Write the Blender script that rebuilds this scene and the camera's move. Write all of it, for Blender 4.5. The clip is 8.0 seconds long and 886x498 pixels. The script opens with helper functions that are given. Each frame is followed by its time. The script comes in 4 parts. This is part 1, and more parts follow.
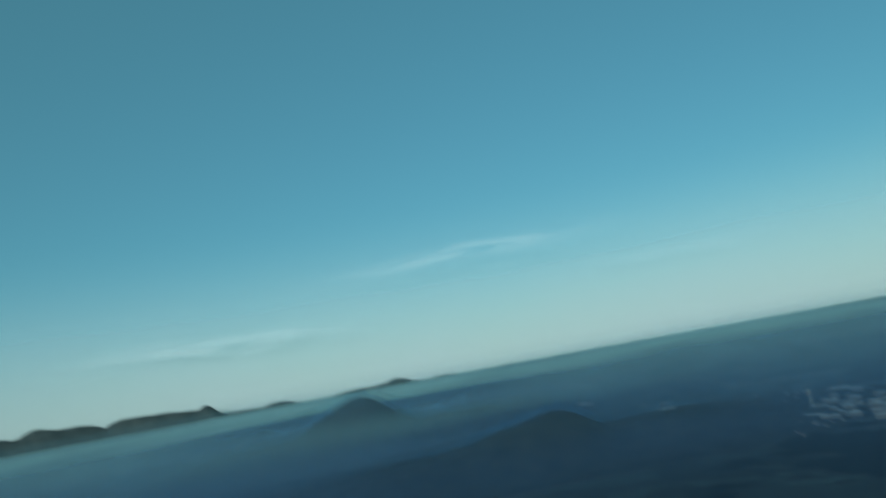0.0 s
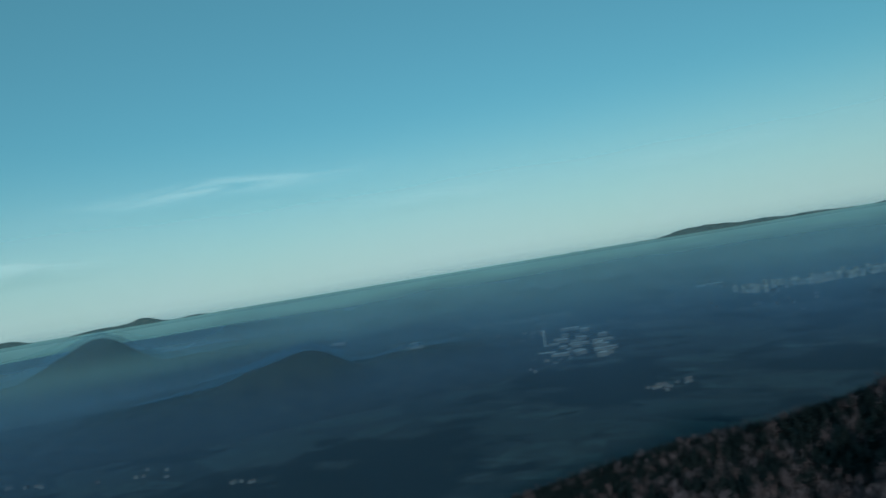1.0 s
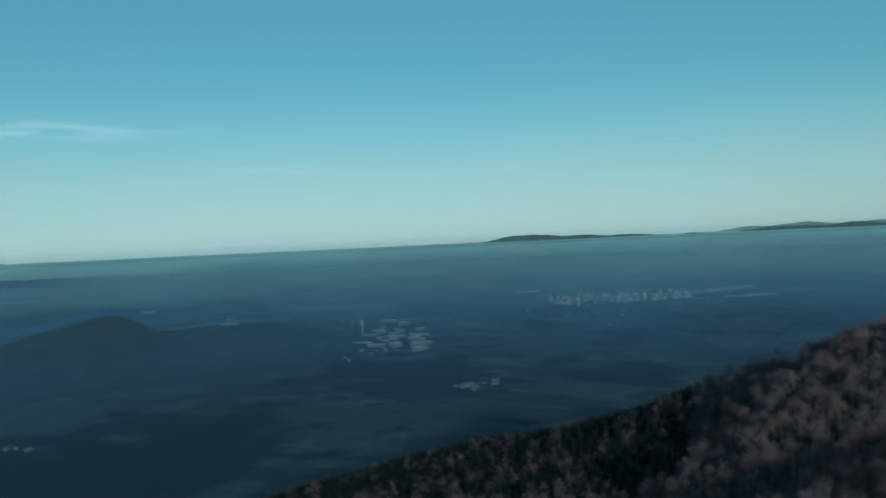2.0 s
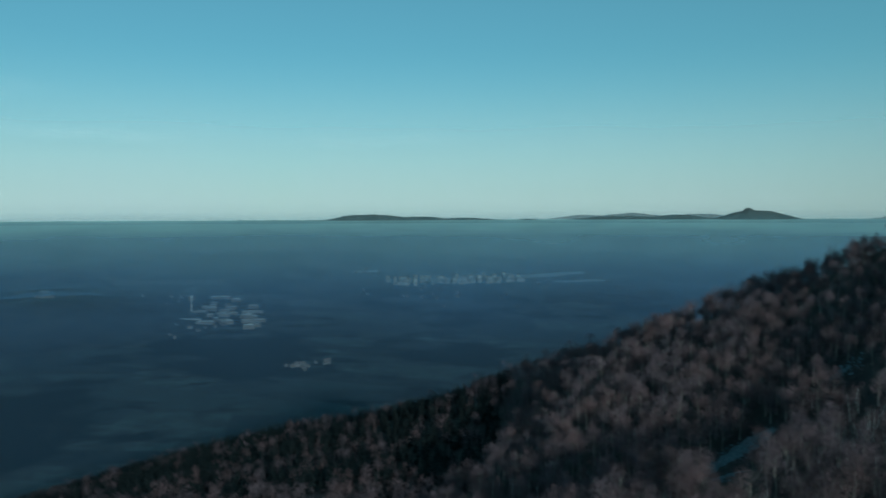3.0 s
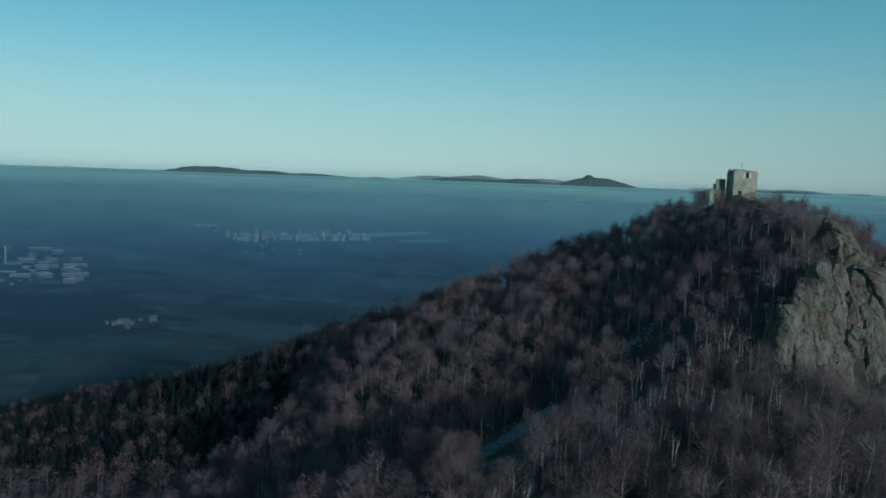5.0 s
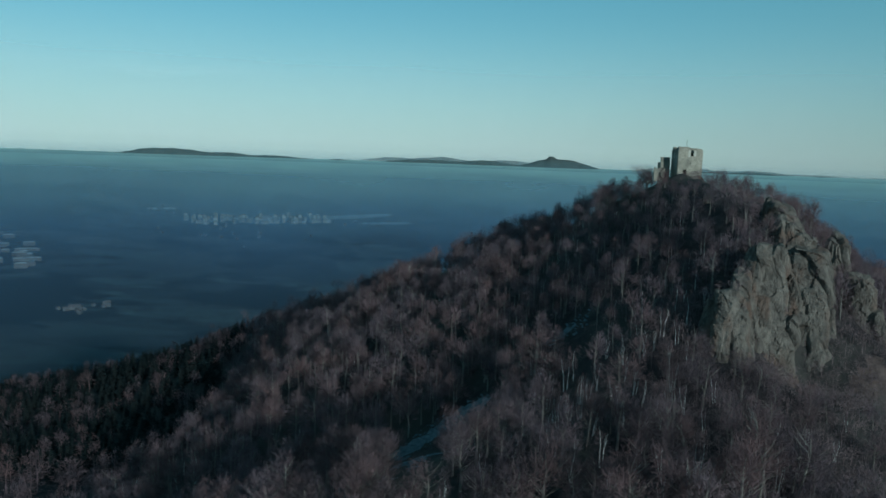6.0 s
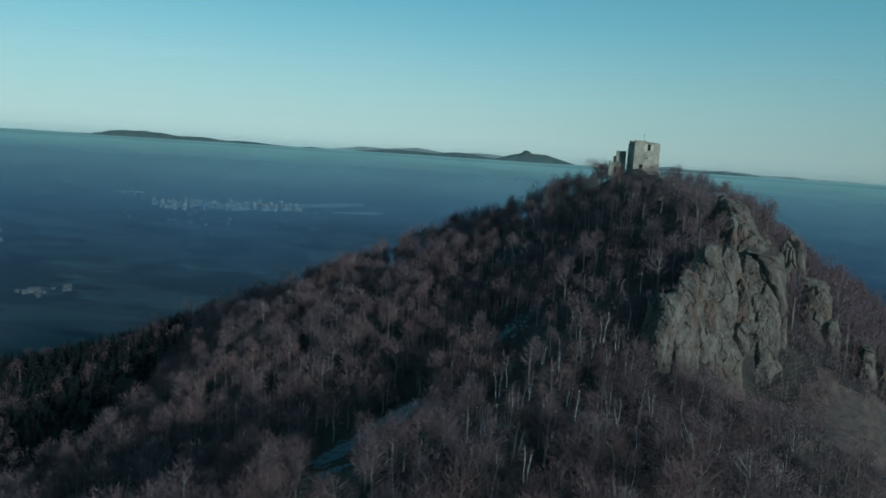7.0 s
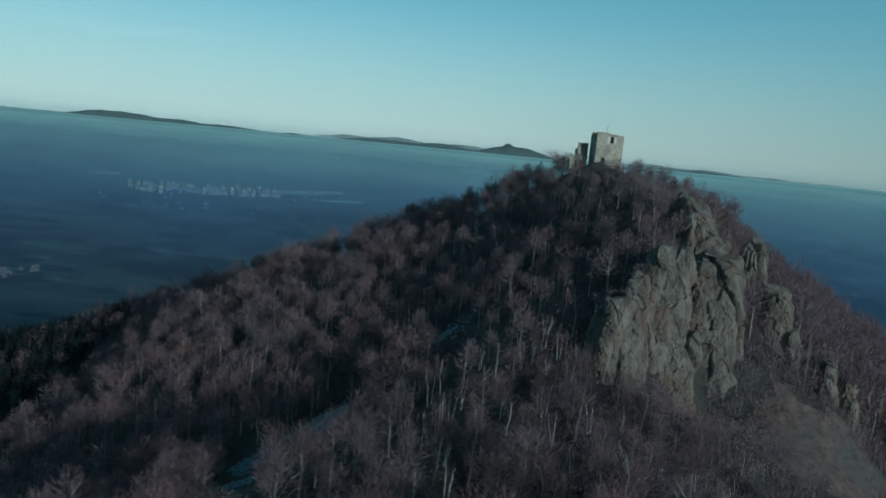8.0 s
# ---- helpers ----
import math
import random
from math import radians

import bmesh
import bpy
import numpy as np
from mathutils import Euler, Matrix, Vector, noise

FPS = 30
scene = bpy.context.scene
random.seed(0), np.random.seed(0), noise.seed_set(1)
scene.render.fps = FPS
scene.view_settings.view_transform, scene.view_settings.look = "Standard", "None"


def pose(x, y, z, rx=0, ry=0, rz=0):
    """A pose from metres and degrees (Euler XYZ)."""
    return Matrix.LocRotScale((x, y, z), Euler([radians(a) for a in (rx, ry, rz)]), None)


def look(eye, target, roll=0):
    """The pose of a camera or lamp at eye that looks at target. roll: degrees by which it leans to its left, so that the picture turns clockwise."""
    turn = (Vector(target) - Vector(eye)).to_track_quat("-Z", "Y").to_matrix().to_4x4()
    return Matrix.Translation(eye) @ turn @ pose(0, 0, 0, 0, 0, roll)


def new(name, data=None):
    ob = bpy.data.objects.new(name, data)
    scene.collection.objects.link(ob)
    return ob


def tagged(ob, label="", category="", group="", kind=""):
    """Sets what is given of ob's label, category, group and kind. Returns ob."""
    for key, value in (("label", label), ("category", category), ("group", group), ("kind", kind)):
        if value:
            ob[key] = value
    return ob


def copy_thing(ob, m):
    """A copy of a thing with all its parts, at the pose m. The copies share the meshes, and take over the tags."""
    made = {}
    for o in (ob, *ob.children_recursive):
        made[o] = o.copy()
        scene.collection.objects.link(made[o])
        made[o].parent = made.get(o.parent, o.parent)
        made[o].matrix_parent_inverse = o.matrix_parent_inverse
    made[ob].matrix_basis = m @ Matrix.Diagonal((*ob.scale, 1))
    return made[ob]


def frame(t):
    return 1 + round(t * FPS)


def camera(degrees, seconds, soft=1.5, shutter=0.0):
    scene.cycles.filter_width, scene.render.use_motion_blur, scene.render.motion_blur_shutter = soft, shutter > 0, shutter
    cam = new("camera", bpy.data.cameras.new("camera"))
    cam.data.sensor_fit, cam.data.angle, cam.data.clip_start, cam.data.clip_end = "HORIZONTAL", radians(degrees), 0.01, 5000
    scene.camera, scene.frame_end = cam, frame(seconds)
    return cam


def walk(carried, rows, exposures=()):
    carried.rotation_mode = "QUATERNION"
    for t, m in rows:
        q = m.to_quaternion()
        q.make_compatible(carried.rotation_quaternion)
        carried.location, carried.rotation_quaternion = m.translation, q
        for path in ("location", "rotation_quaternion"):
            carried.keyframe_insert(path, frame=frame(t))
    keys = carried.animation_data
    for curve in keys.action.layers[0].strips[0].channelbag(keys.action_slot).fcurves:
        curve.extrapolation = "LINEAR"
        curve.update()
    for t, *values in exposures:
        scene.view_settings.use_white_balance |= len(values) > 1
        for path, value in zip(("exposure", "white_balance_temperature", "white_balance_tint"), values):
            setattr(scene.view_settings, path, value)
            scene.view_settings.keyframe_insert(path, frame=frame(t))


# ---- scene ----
cam = camera(55.0, 8.0, soft=1.5, shutter=0.5)

PATH = [
    (0, pose(-22.97, -462.67, 14.03, 98.054, 10.257, 64.772)),
    (0.5, pose(-22.91, -451.47, 12.69, 91.995, 8.931, 56.238)),
    (1, pose(-22.85, -440.37, 11.45, 91.291, 9.424, 48.533)),
    (2.5, pose(-24.64, -408.73, 7.65, 88.422, -0.022, 31.995)),
    (3, pose(-23.92, -395.63, 6.70, 87.705, 0.187, 26.644)),
    (3.5, pose(-22.46, -382.74, 5.94, 86.575, -1.213, 22.755)),
    (4, pose(-19.98, -370.73, 4.64, 86.032, -0.348, 19.137)),
    (4.5, pose(-17.20, -359.99, 3.91, 85.657, -1.596, 18.030)),
    (6, pose(-7.07, -329.63, 2.55, 83.984, -2.064, 14.425)),
    (6.5, pose(-3.63, -320.10, 1.95, 83.931, -2.725, 13.708)),
    (7, pose(0.00, -310.24, 1.80, 83.505, -3.722, 12.884)),
    (7.5, pose(3.41, -300.80, 1.44, 82.979, -4.999, 12.647)),
    (8, pose(6.86, -290.98, 1.28, 82.990, -5.502, 11.792)),
]
walk(cam, PATH, exposures=[(0, -0.1, 5060, -29), (1, -0.03, 5060, -29), (2.5, 0.02, 5060, -29), (4.5, 0.07, 5090, -27), (8, 0.12, 5120, -26)])

# ---- sky and sun ----
SUN_AZ, SUN_EL = 135.0, 14.0
world = bpy.data.worlds.new("world")
scene.world = world
world.use_nodes = True
wn, wl = world.node_tree.nodes, world.node_tree.links
sky = wn.new("ShaderNodeTexSky")
sky.sky_type, sky.sun_disc = "NISHITA", False
sky.sun_elevation, sky.sun_rotation = radians(SUN_EL), radians(SUN_AZ)
sky.altitude, sky.air_density, sky.dust_density, sky.ozone_density = 700, 1.0, 0.3, 2.6
veil = wn.new("ShaderNodeMix")  # flat teal mixed in to even and tint the sky
veil.data_type = "RGBA"
veil.inputs[0].default_value = 0.33
wl.new(sky.outputs[0], veil.inputs[6])
veil.inputs[7].default_value = (2.5, 4.1, 3.8, 1)
wl.new(veil.outputs[2], wn["Background"].inputs[0])
wn["Background"].inputs[1].default_value = 0.085

sun_data = bpy.data.lights.new("sun", "SUN")
sun_data.energy, sun_data.angle, sun_data.color = 2.75, radians(3.0), (1.0, 0.84, 0.80)
sun_lamp = new("sun", sun_data)
sun_lamp.matrix_world = look((600 * math.sin(radians(SUN_AZ)), 600 * math.cos(radians(SUN_AZ)), 600 * math.tan(radians(SUN_EL))), (0, 0, 0))


# ---- materials ----
def material(name, colour, second, scale, rough_=0.9, bump=0.0, bump_scale=1.0, third=None, third_scale=0.02, third_edge=(.45, .62),
             stretch=(1, 1, 1), vary=0.0):
    """A surface of two mottled colours, with a third in larger patches, and fine relief; vary: from object to object."""
    m = bpy.data.materials.new(name)
    m.use_nodes = True
    n, l = m.node_tree.nodes, m.node_tree.links
    b = n["Principled BSDF"]
    b.inputs["Roughness"].default_value = rough_
    b.inputs["Specular IOR Level"].default_value = 0.15
    geo = n.new("ShaderNodeNewGeometry")
    squash = n.new("ShaderNodeMapping")
    squash.inputs["Scale"].default_value = stretch
    l.new(geo.outputs["Position"], squash.inputs["Vector"])
    tex = n.new("ShaderNodeTexNoise")
    tex.inputs["Scale"].default_value, tex.inputs["Detail"].default_value, tex.inputs["Roughness"].default_value = scale, 6, .65
    l.new(squash.outputs[0], tex.inputs["Vector"])
    ramp = n.new("ShaderNodeValToRGB")
    ramp.color_ramp.elements[0].position, ramp.color_ramp.elements[1].position = .34, .68
    ramp.color_ramp.elements[0].color, ramp.color_ramp.elements[1].color = (*colour, 1), (*second, 1)
    l.new(tex.outputs[0], ramp.inputs[0])
    out = ramp.outputs[0]
    if third:
        big = n.new("ShaderNodeTexNoise")
        big.inputs["Scale"].default_value, big.inputs["Detail"].default_value = third_scale, 5
        l.new(squash.outputs[0], big.inputs["Vector"])
        step = n.new("ShaderNodeMapRange")
        step.inputs[1].default_value, step.inputs[2].default_value = third_edge
        l.new(big.outputs[0], step.inputs[0])
        mix = n.new("ShaderNodeMix")
        mix.data_type = "RGBA"
        l.new(step.outputs[0], mix.inputs[0])
        l.new(out, mix.inputs[6])
        mix.inputs[7].default_value = (*third, 1)
        out = mix.outputs[2]
    if vary:
        info = n.new("ShaderNodeObjectInfo")
        span = n.new("ShaderNodeMapRange")
        span.inputs[3].default_value, span.inputs[4].default_value = 1 - vary, 1 + vary
        l.new(info.outputs["Random"], span.inputs[0])
        hsv = n.new("ShaderNodeHueSaturation")
        l.new(span.outputs[0], hsv.inputs["Value"])
        l.new(out, hsv.inputs["Color"])
        out = hsv.outputs[0]
    l.new(out, b.inputs["Base Color"])
    if bump:
        grain = n.new("ShaderNodeTexNoise")
        grain.inputs["Scale"].default_value, grain.inputs["Detail"].default_value = bump_scale, 8
        l.new(squash.outputs[0], grain.inputs["Vector"])
        bm_ = n.new("ShaderNodeBump")
        bm_.inputs["Strength"].default_value, bm_.inputs["Distance"].default_value = min(1, bump), .5
        l.new(grain.outputs[0], bm_.inputs["Height"])
        l.new(bm_.outputs[0], b.inputs["Normal"])
    return m


def mist_material(name, colour, most, begin, full, power, streak, facing=(0, 0, 1), thin=False):
    """Thin vapour with drifting streaks; distance haze put in as density growing away from the hill."""
    m = bpy.data.materials.new(name)
    m.use_nodes = True
    n, l = m.node_tree.nodes, m.node_tree.links
    geo = n.new("ShaderNodeNewGeometry")
    off = n.new("ShaderNodeVectorMath")
    off.operation = "SUBTRACT"
    off.inputs[1].default_value = (MID[0], MID[1], 0)
    l.new(geo.outputs["Position"], off.inputs[0])
    flat = n.new("ShaderNodeVectorMath")
    flat.operation = "MULTIPLY"
    flat.inputs[1].default_value = (1, 1, 0)
    l.new(off.outputs[0], flat.inputs[0])
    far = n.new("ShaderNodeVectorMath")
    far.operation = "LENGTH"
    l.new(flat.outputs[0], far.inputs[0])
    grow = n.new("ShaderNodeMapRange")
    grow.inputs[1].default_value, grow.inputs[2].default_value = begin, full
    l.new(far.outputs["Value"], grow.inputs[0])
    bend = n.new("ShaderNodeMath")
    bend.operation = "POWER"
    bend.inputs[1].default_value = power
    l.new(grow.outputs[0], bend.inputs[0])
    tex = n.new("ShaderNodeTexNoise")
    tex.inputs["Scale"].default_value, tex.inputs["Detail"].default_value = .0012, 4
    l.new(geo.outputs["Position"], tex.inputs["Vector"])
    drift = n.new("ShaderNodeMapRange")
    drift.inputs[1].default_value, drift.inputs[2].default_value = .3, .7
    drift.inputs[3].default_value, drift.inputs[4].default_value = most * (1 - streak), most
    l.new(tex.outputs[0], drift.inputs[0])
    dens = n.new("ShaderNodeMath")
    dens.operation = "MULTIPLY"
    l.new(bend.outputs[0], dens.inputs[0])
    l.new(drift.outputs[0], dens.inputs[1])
    if thin:  # the mist is thinner where it is carried up over a hill
        lies = n.new("ShaderNodeAttribute")
        lies.attribute_name = "thickness"
        both = n.new("ShaderNodeMath")
        both.operation = "MULTIPLY"
        l.new(dens.outputs[0], both.inputs[0])
        l.new(lies.outputs["Fac"], both.inputs[1])
        dens = both
    clear = n.new("ShaderNodeBsdfTransparent")
    white = n.new("ShaderNodeBsdfDiffuse")
    white.inputs[0].default_value = (*colour, 1)
    up = n.new("ShaderNodeCombineXYZ")  # fixed normal, so the sheet takes light alike on every slope
    for k in range(3):
        up.inputs[k].default_value = facing[k]
    l.new(up.outputs[0], white.inputs["Normal"])
    mix = n.new("ShaderNodeMixShader")
    l.new(dens.outputs[0], mix.inputs[0])
    l.new(clear.outputs[0], mix.inputs[1])
    l.new(white.outputs[0], mix.inputs[2])
    l.new(mix.outputs[0], n["Material Output"].inputs[0])
    return m


def cloud_material(name, most):
    """Wisps of ice cloud: white, thin, torn lengthwise; uses the strip's own coordinates."""
    m = bpy.data.materials.new(name)
    m.use_nodes = True
    n, l = m.node_tree.nodes, m.node_tree.links
    uv = n.new("ShaderNodeTexCoord")
    sep = n.new("ShaderNodeSeparateXYZ")
    l.new(uv.outputs["UV"], sep.inputs[0])
    fades = []
    for k in (0, 1):
        c = n.new("ShaderNodeMath")
        c.operation = "SUBTRACT"
        c.inputs[1].default_value = .5
        l.new(sep.outputs[k], c.inputs[0])
        a = n.new("ShaderNodeMath")
        a.operation = "ABSOLUTE"
        l.new(c.outputs[0], a.inputs[0])
        f = n.new("ShaderNodeMapRange")
        f.interpolation_type = "SMOOTHSTEP"
        f.inputs[1].default_value, f.inputs[2].default_value, f.inputs[3].default_value, f.inputs[4].default_value = 0, .5, 1, 0
        l.new(a.outputs[0], f.inputs[0])
        fades.append(f.outputs[0])
    mp = n.new("ShaderNodeMapping")
    mp.inputs["Scale"].default_value = (3.5, 2.2, 1)
    l.new(uv.outputs["UV"], mp.inputs["Vector"])
    tex = n.new("ShaderNodeTexNoise")
    tex.inputs["Scale"].default_value, tex.inputs["Detail"].default_value, tex.inputs["Distortion"].default_value = 1.6, 7, .6
    l.new(mp.outputs[0], tex.inputs["Vector"])
    torn = n.new("ShaderNodeMapRange")
    torn.inputs[1].default_value, torn.inputs[2].default_value, torn.inputs[4].default_value = .36, .72, most
    l.new(tex.outputs[0], torn.inputs[0])
    a = n.new("ShaderNodeMath")
    a.operation = "MULTIPLY"
    l.new(fades[0], a.inputs[0])
    l.new(fades[1], a.inputs[1])
    b = n.new("ShaderNodeMath")
    b.operation = "MULTIPLY"
    l.new(a.outputs[0], b.inputs[0])
    l.new(torn.outputs[0], b.inputs[1])
    clear, white = n.new("ShaderNodeBsdfTransparent"), n.new("ShaderNodeBsdfDiffuse")
    white.inputs[0].default_value = (1, 1, 1, 1)
    mix = n.new("ShaderNodeMixShader")
    l.new(b.outputs[0], mix.inputs[0])
    l.new(clear.outputs[0], mix.inputs[1])
    l.new(white.outputs[0], mix.inputs[2])
    l.new(mix.outputs[0], n["Material Output"].inputs[0])
    return m


def country_material(name):
    """Farmland seen from afar: fields of many tints, dark woods with ragged edges, pale tracks of frost."""
    m = bpy.data.materials.new(name)
    m.use_nodes = True
    n, l = m.node_tree.nodes, m.node_tree.links
    b = n["Principled BSDF"]
    b.inputs["Roughness"].default_value, b.inputs["Specular IOR Level"].default_value = .95, .1
    geo = n.new("ShaderNodeNewGeometry")

    def noise_(scale, detail, low, high, off=0.0):
        mp = n.new("ShaderNodeMapping")
        mp.inputs["Location"].default_value = (off, off * .7, 0)
        l.new(geo.outputs["Position"], mp.inputs["Vector"])
        t = n.new("ShaderNodeTexNoise")
        t.inputs["Scale"].default_value, t.inputs["Detail"].default_value, t.inputs["Roughness"].default_value = scale, detail, .6
        l.new(mp.outputs[0], t.inputs["Vector"])
        r = n.new("ShaderNodeMapRange")
        r.inputs[1].default_value, r.inputs[2].default_value = low, high
        l.new(t.outputs[0], r.inputs[0])
        return r.outputs[0]

    def blend(fac, a, c):
        x = n.new("ShaderNodeMix")
        x.data_type = "RGBA"
        l.new(fac, x.inputs[0])
        for k, v in ((6, a), (7, c)):
            if isinstance(v, tuple):
                x.inputs[k].default_value = (*v, 1)
            else:
                l.new(v, x.inputs[k])
        return x.outputs[2]
    turn = n.new("ShaderNodeMapping")
    turn.inputs["Rotation"].default_value = (0, 0, radians(38))
    turn.inputs["Scale"].default_value = (.0042, .0075, .0)
    l.new(geo.outputs["Position"], turn.inputs["Vector"])
    cells = n.new("ShaderNodeTexVoronoi")
    cells.inputs["Scale"].default_value = 1.0
    l.new(turn.outputs[0], cells.inputs["Vector"])
    grey = n.new("ShaderNodeSeparateColor")
    l.new(cells.outputs["Color"], grey.inputs[0])
    ramp = n.new("ShaderNodeValToRGB")
    for pos, col in ((.25, (.028, .036, .042)), (.6, (.040, .050, .054)), (.85, (.048, .058, .060))):
        e = ramp.color_ramp.elements.new(pos)
        e.color = (*col, 1)
    ramp.color_ramp.elements[0].color, ramp.color_ramp.elements[-1].color = (.02, .027, .032, 1), (.066, .077, .078, 1)
    l.new(grey.outputs[0], ramp.inputs[0])
    fields = blend(noise_(.02, 5, .35, .7), ramp.outputs[0], (.03, .037, .04))
    woods = blend(noise_(.0019, 6, .47, .53), fields, (.011, .016, .02))
    col = blend(noise_(.0045, 6, .58, .63, 900.0), woods, (.013, .018, .022))
    l.new(col, b.inputs["Base Color"])
    return m


MID = (-20.0, -110.0)
M_FLOOR = material("forest_floor", (.02, .018, .021), (.052, .043, .044), .35, .95, .6, 2.0, third=(.055, .052, .048), third_scale=.03)
M_GRASS = material("dry_grass", (.06, .045, .043), (.13, .096, .09), .5, .95, .4, 3.0, third=(.08, .072, .068), third_scale=.07)
M_SCREE = material("scree_stone", (.07, .085, .105), (.15, .17, .20), .8, .9, .5, 2.5, vary=.15)
M_ROCK = material("crag_rock", (.06, .052, .048), (.185, .162, .145), .42, .92, 1.0, 2.2, third=(.115, .08, .066), third_scale=.17, third_edge=(.52, .66), stretch=(1.2, 1.2, .5))
M_BARK = material("bark", (.09, .08, .075), (.22, .20, .185), .5, .9, stretch=(1, 1, .4), vary=.25)
M_BIRCH = material("birch_bark", (.42, .42, .42), (.68, .68, .66), .9, .85, vary=.15)
M_TWIG = material("twigs", (.046, .035, .044), (.156, .117, .136), .13, .95, third=(.122, .079, .084), third_scale=.045, third_edge=(.44, .62), vary=.22)
M_SHRUB = material("shrub_twigs", (.085, .064, .072), (.20, .148, .156), .12, .95)
# firs stand in for shade: needles far darker than their own green
M_SHADE_NEEDLE = material("shade_dark_needles", (.009, .012, .014), (.020, .026, .026), .4, .9)
M_MASON = material("keep_masonry", (.25, .23, .195), (.43, .395, .335), .9, .92, .7, 3.5, third=(.18, .17, .15), third_scale=.22)
M_PLASTER = material("pale_plaster", (.40, .38, .34), (.52, .49, .44), .8, .9)
M_PLAIN = country_material("valley_fields")
# far woods lighter and bluer: distance haze put into their colour
M_HAZED_FAR_WOOD = material("hazed_far_woodland", (.045, .058, .06), (.085, .096, .093), .02, .95, .3, .05)
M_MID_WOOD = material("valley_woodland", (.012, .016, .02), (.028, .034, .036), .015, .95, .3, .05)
M_WHITE = material("pale_render", (.10, .115, .12), (.22, .24, .25), .05, .8, vary=.25)
M_ROOF = material("pale_roofing", (.07, .085, .095), (.18, .205, .215), .03, .7, vary=.6)
M_TILE = material("dark_roof", (.055, .052, .054), (.10, .092, .092), .05, .85, vary=.2)
M_FIELD = material("pale_field", (.026, .032, .036), (.055, .064, .065), .012, .9)
M_FROST = material("frosted_field", (.12, .14, .145), (.26, .28, .28), .02, .9)
# darker grey than the render of the apartment blocks
M_HOUSE = material("dark_grey_render", (.045, .05, .055), (.10, .105, .11), .05, .85, vary=.25)
M_METAL = material("weathered_metal", (.12, .12, .12), (.22, .22, .22), 2.0, .6)


# ---- shape of the land ----
SPINE_A = [(0, 0, -2, .8, .7), (-50, 42, -27, .5, .6), (-90, 70, -43.5, .45, .6), (-135, 84, -70, .46, .6),
           (-225, 118, -132, .44, .6), (-330, 160, -194, .42, .5), (-520, 220, -300, .35, .4), (-800, 280, -358, .25, .3)]
SPINE_B = [(0, 0, -2, .7, .75), (15, -60, -8.5, .8, .8), (19, -84, -16.5, .85, .8), (18, -98, -25, .8, .85), (14, -122, -49, .68, .55),
           (8, -150, -57, .55, .5), (0, -185, -71, .48, .45), (-5, -300, -140, .4, .4), (0, -480, -230, .35, .35)]
SPINE_C = [(0, 0, -2, .7, .7), (45, 20, -26, .6, .8), (75, 30, -60, .6, .7), (110, 40, -114, .55, .6), (300, 60, -210, .4, .4)]
SPINE_D = [(6, -128, -46, .5, .4), (-38, -138, -62, .45, .5), (-92, -130, -93, .42, .5), (-130, -116, -104, .5, .5), (-190, -88, -112, .45, .5), (-245, -66, -122, .4, .5), (-340, -40, -168, .4, .5)]
PLAIN_R = (0, 2300, 2600, 3000, 3480, 3900, 4250, 4550, 4700)
PLAIN_Z = (-352, -352, -342, -322, -276, -200, -110, -22, -20)


def value_noise(x, y, size, seed):
    """Smooth noise from -1 to 1 with cells of that size."""
    u, v = np.asarray(x, float) / size + seed * 17.31, np.asarray(y, float) / size - seed * 9.77
    i, j = np.floor(u), np.floor(v)
    a, b = u - i, v - j
    a, b = a * a * (3 - 2 * a), b * b * (3 - 2 * b)

    def corner(p, q):
        s = np.sin(p * 127.1 + q * 311.7 + seed * 3.7) * 43758.5453
        return 2 * (s - np.floor(s)) - 1
    top = corner(i, j) * (1 - a) + corner(i + 1, j) * a
    low = corner(i, j + 1) * (1 - a) + corner(i + 1, j + 1) * a
    return top * (1 - b) + low * b


def rough(x, y, size, seed, octaves=3):
    return sum(value_noise(x, y, size / 2.1 ** k, seed + k) * .5 ** k for k in range(octaves))


def crest(x, y, nodes):
    """Height of a ridge: along its crest line, falling off to the left and to the right of it."""
    best = np.full(np.shape(x), -1e9)
    for (ax, ay, az, al, ar), (bx, by, bz, bl, br) in zip(nodes[:-1], nodes[1:]):
        dx, dy = bx - ax, by - ay
        t = np.clip(((x - ax) * dx + (y - ay) * dy) / (dx * dx + dy * dy), 0, 1)
        px, py = x - ax - t * dx, y - ay - t * dy
        d = np.sqrt(px * px + py * py + 9) - 3
        s = np.where(dx * py - dy * px > 0, al + (bl - al) * t, ar + (br - ar) * t)
        best = np.maximum(best, az + (bz - az) * t - s * d * (1 - .0006 * np.minimum(d, 400)))
    return best


def soft_max(a, b, k):
    h = np.clip(.5 + .5 * (a - b) / k, 0, 1)
    return b + (a - b) * h + k * h * (1 - h)


def plain(x, y):
    r = np.hypot(x - MID[0], y - MID[1])
    z = sum(np.interp(r + o, PLAIN_R, PLAIN_Z) for o in (-90, -45, 0, 45, 90)) / 5
    return z + 5 * value_noise(x, y, 650, 5) * np.clip((4300 - r) / 900, 0, 1)


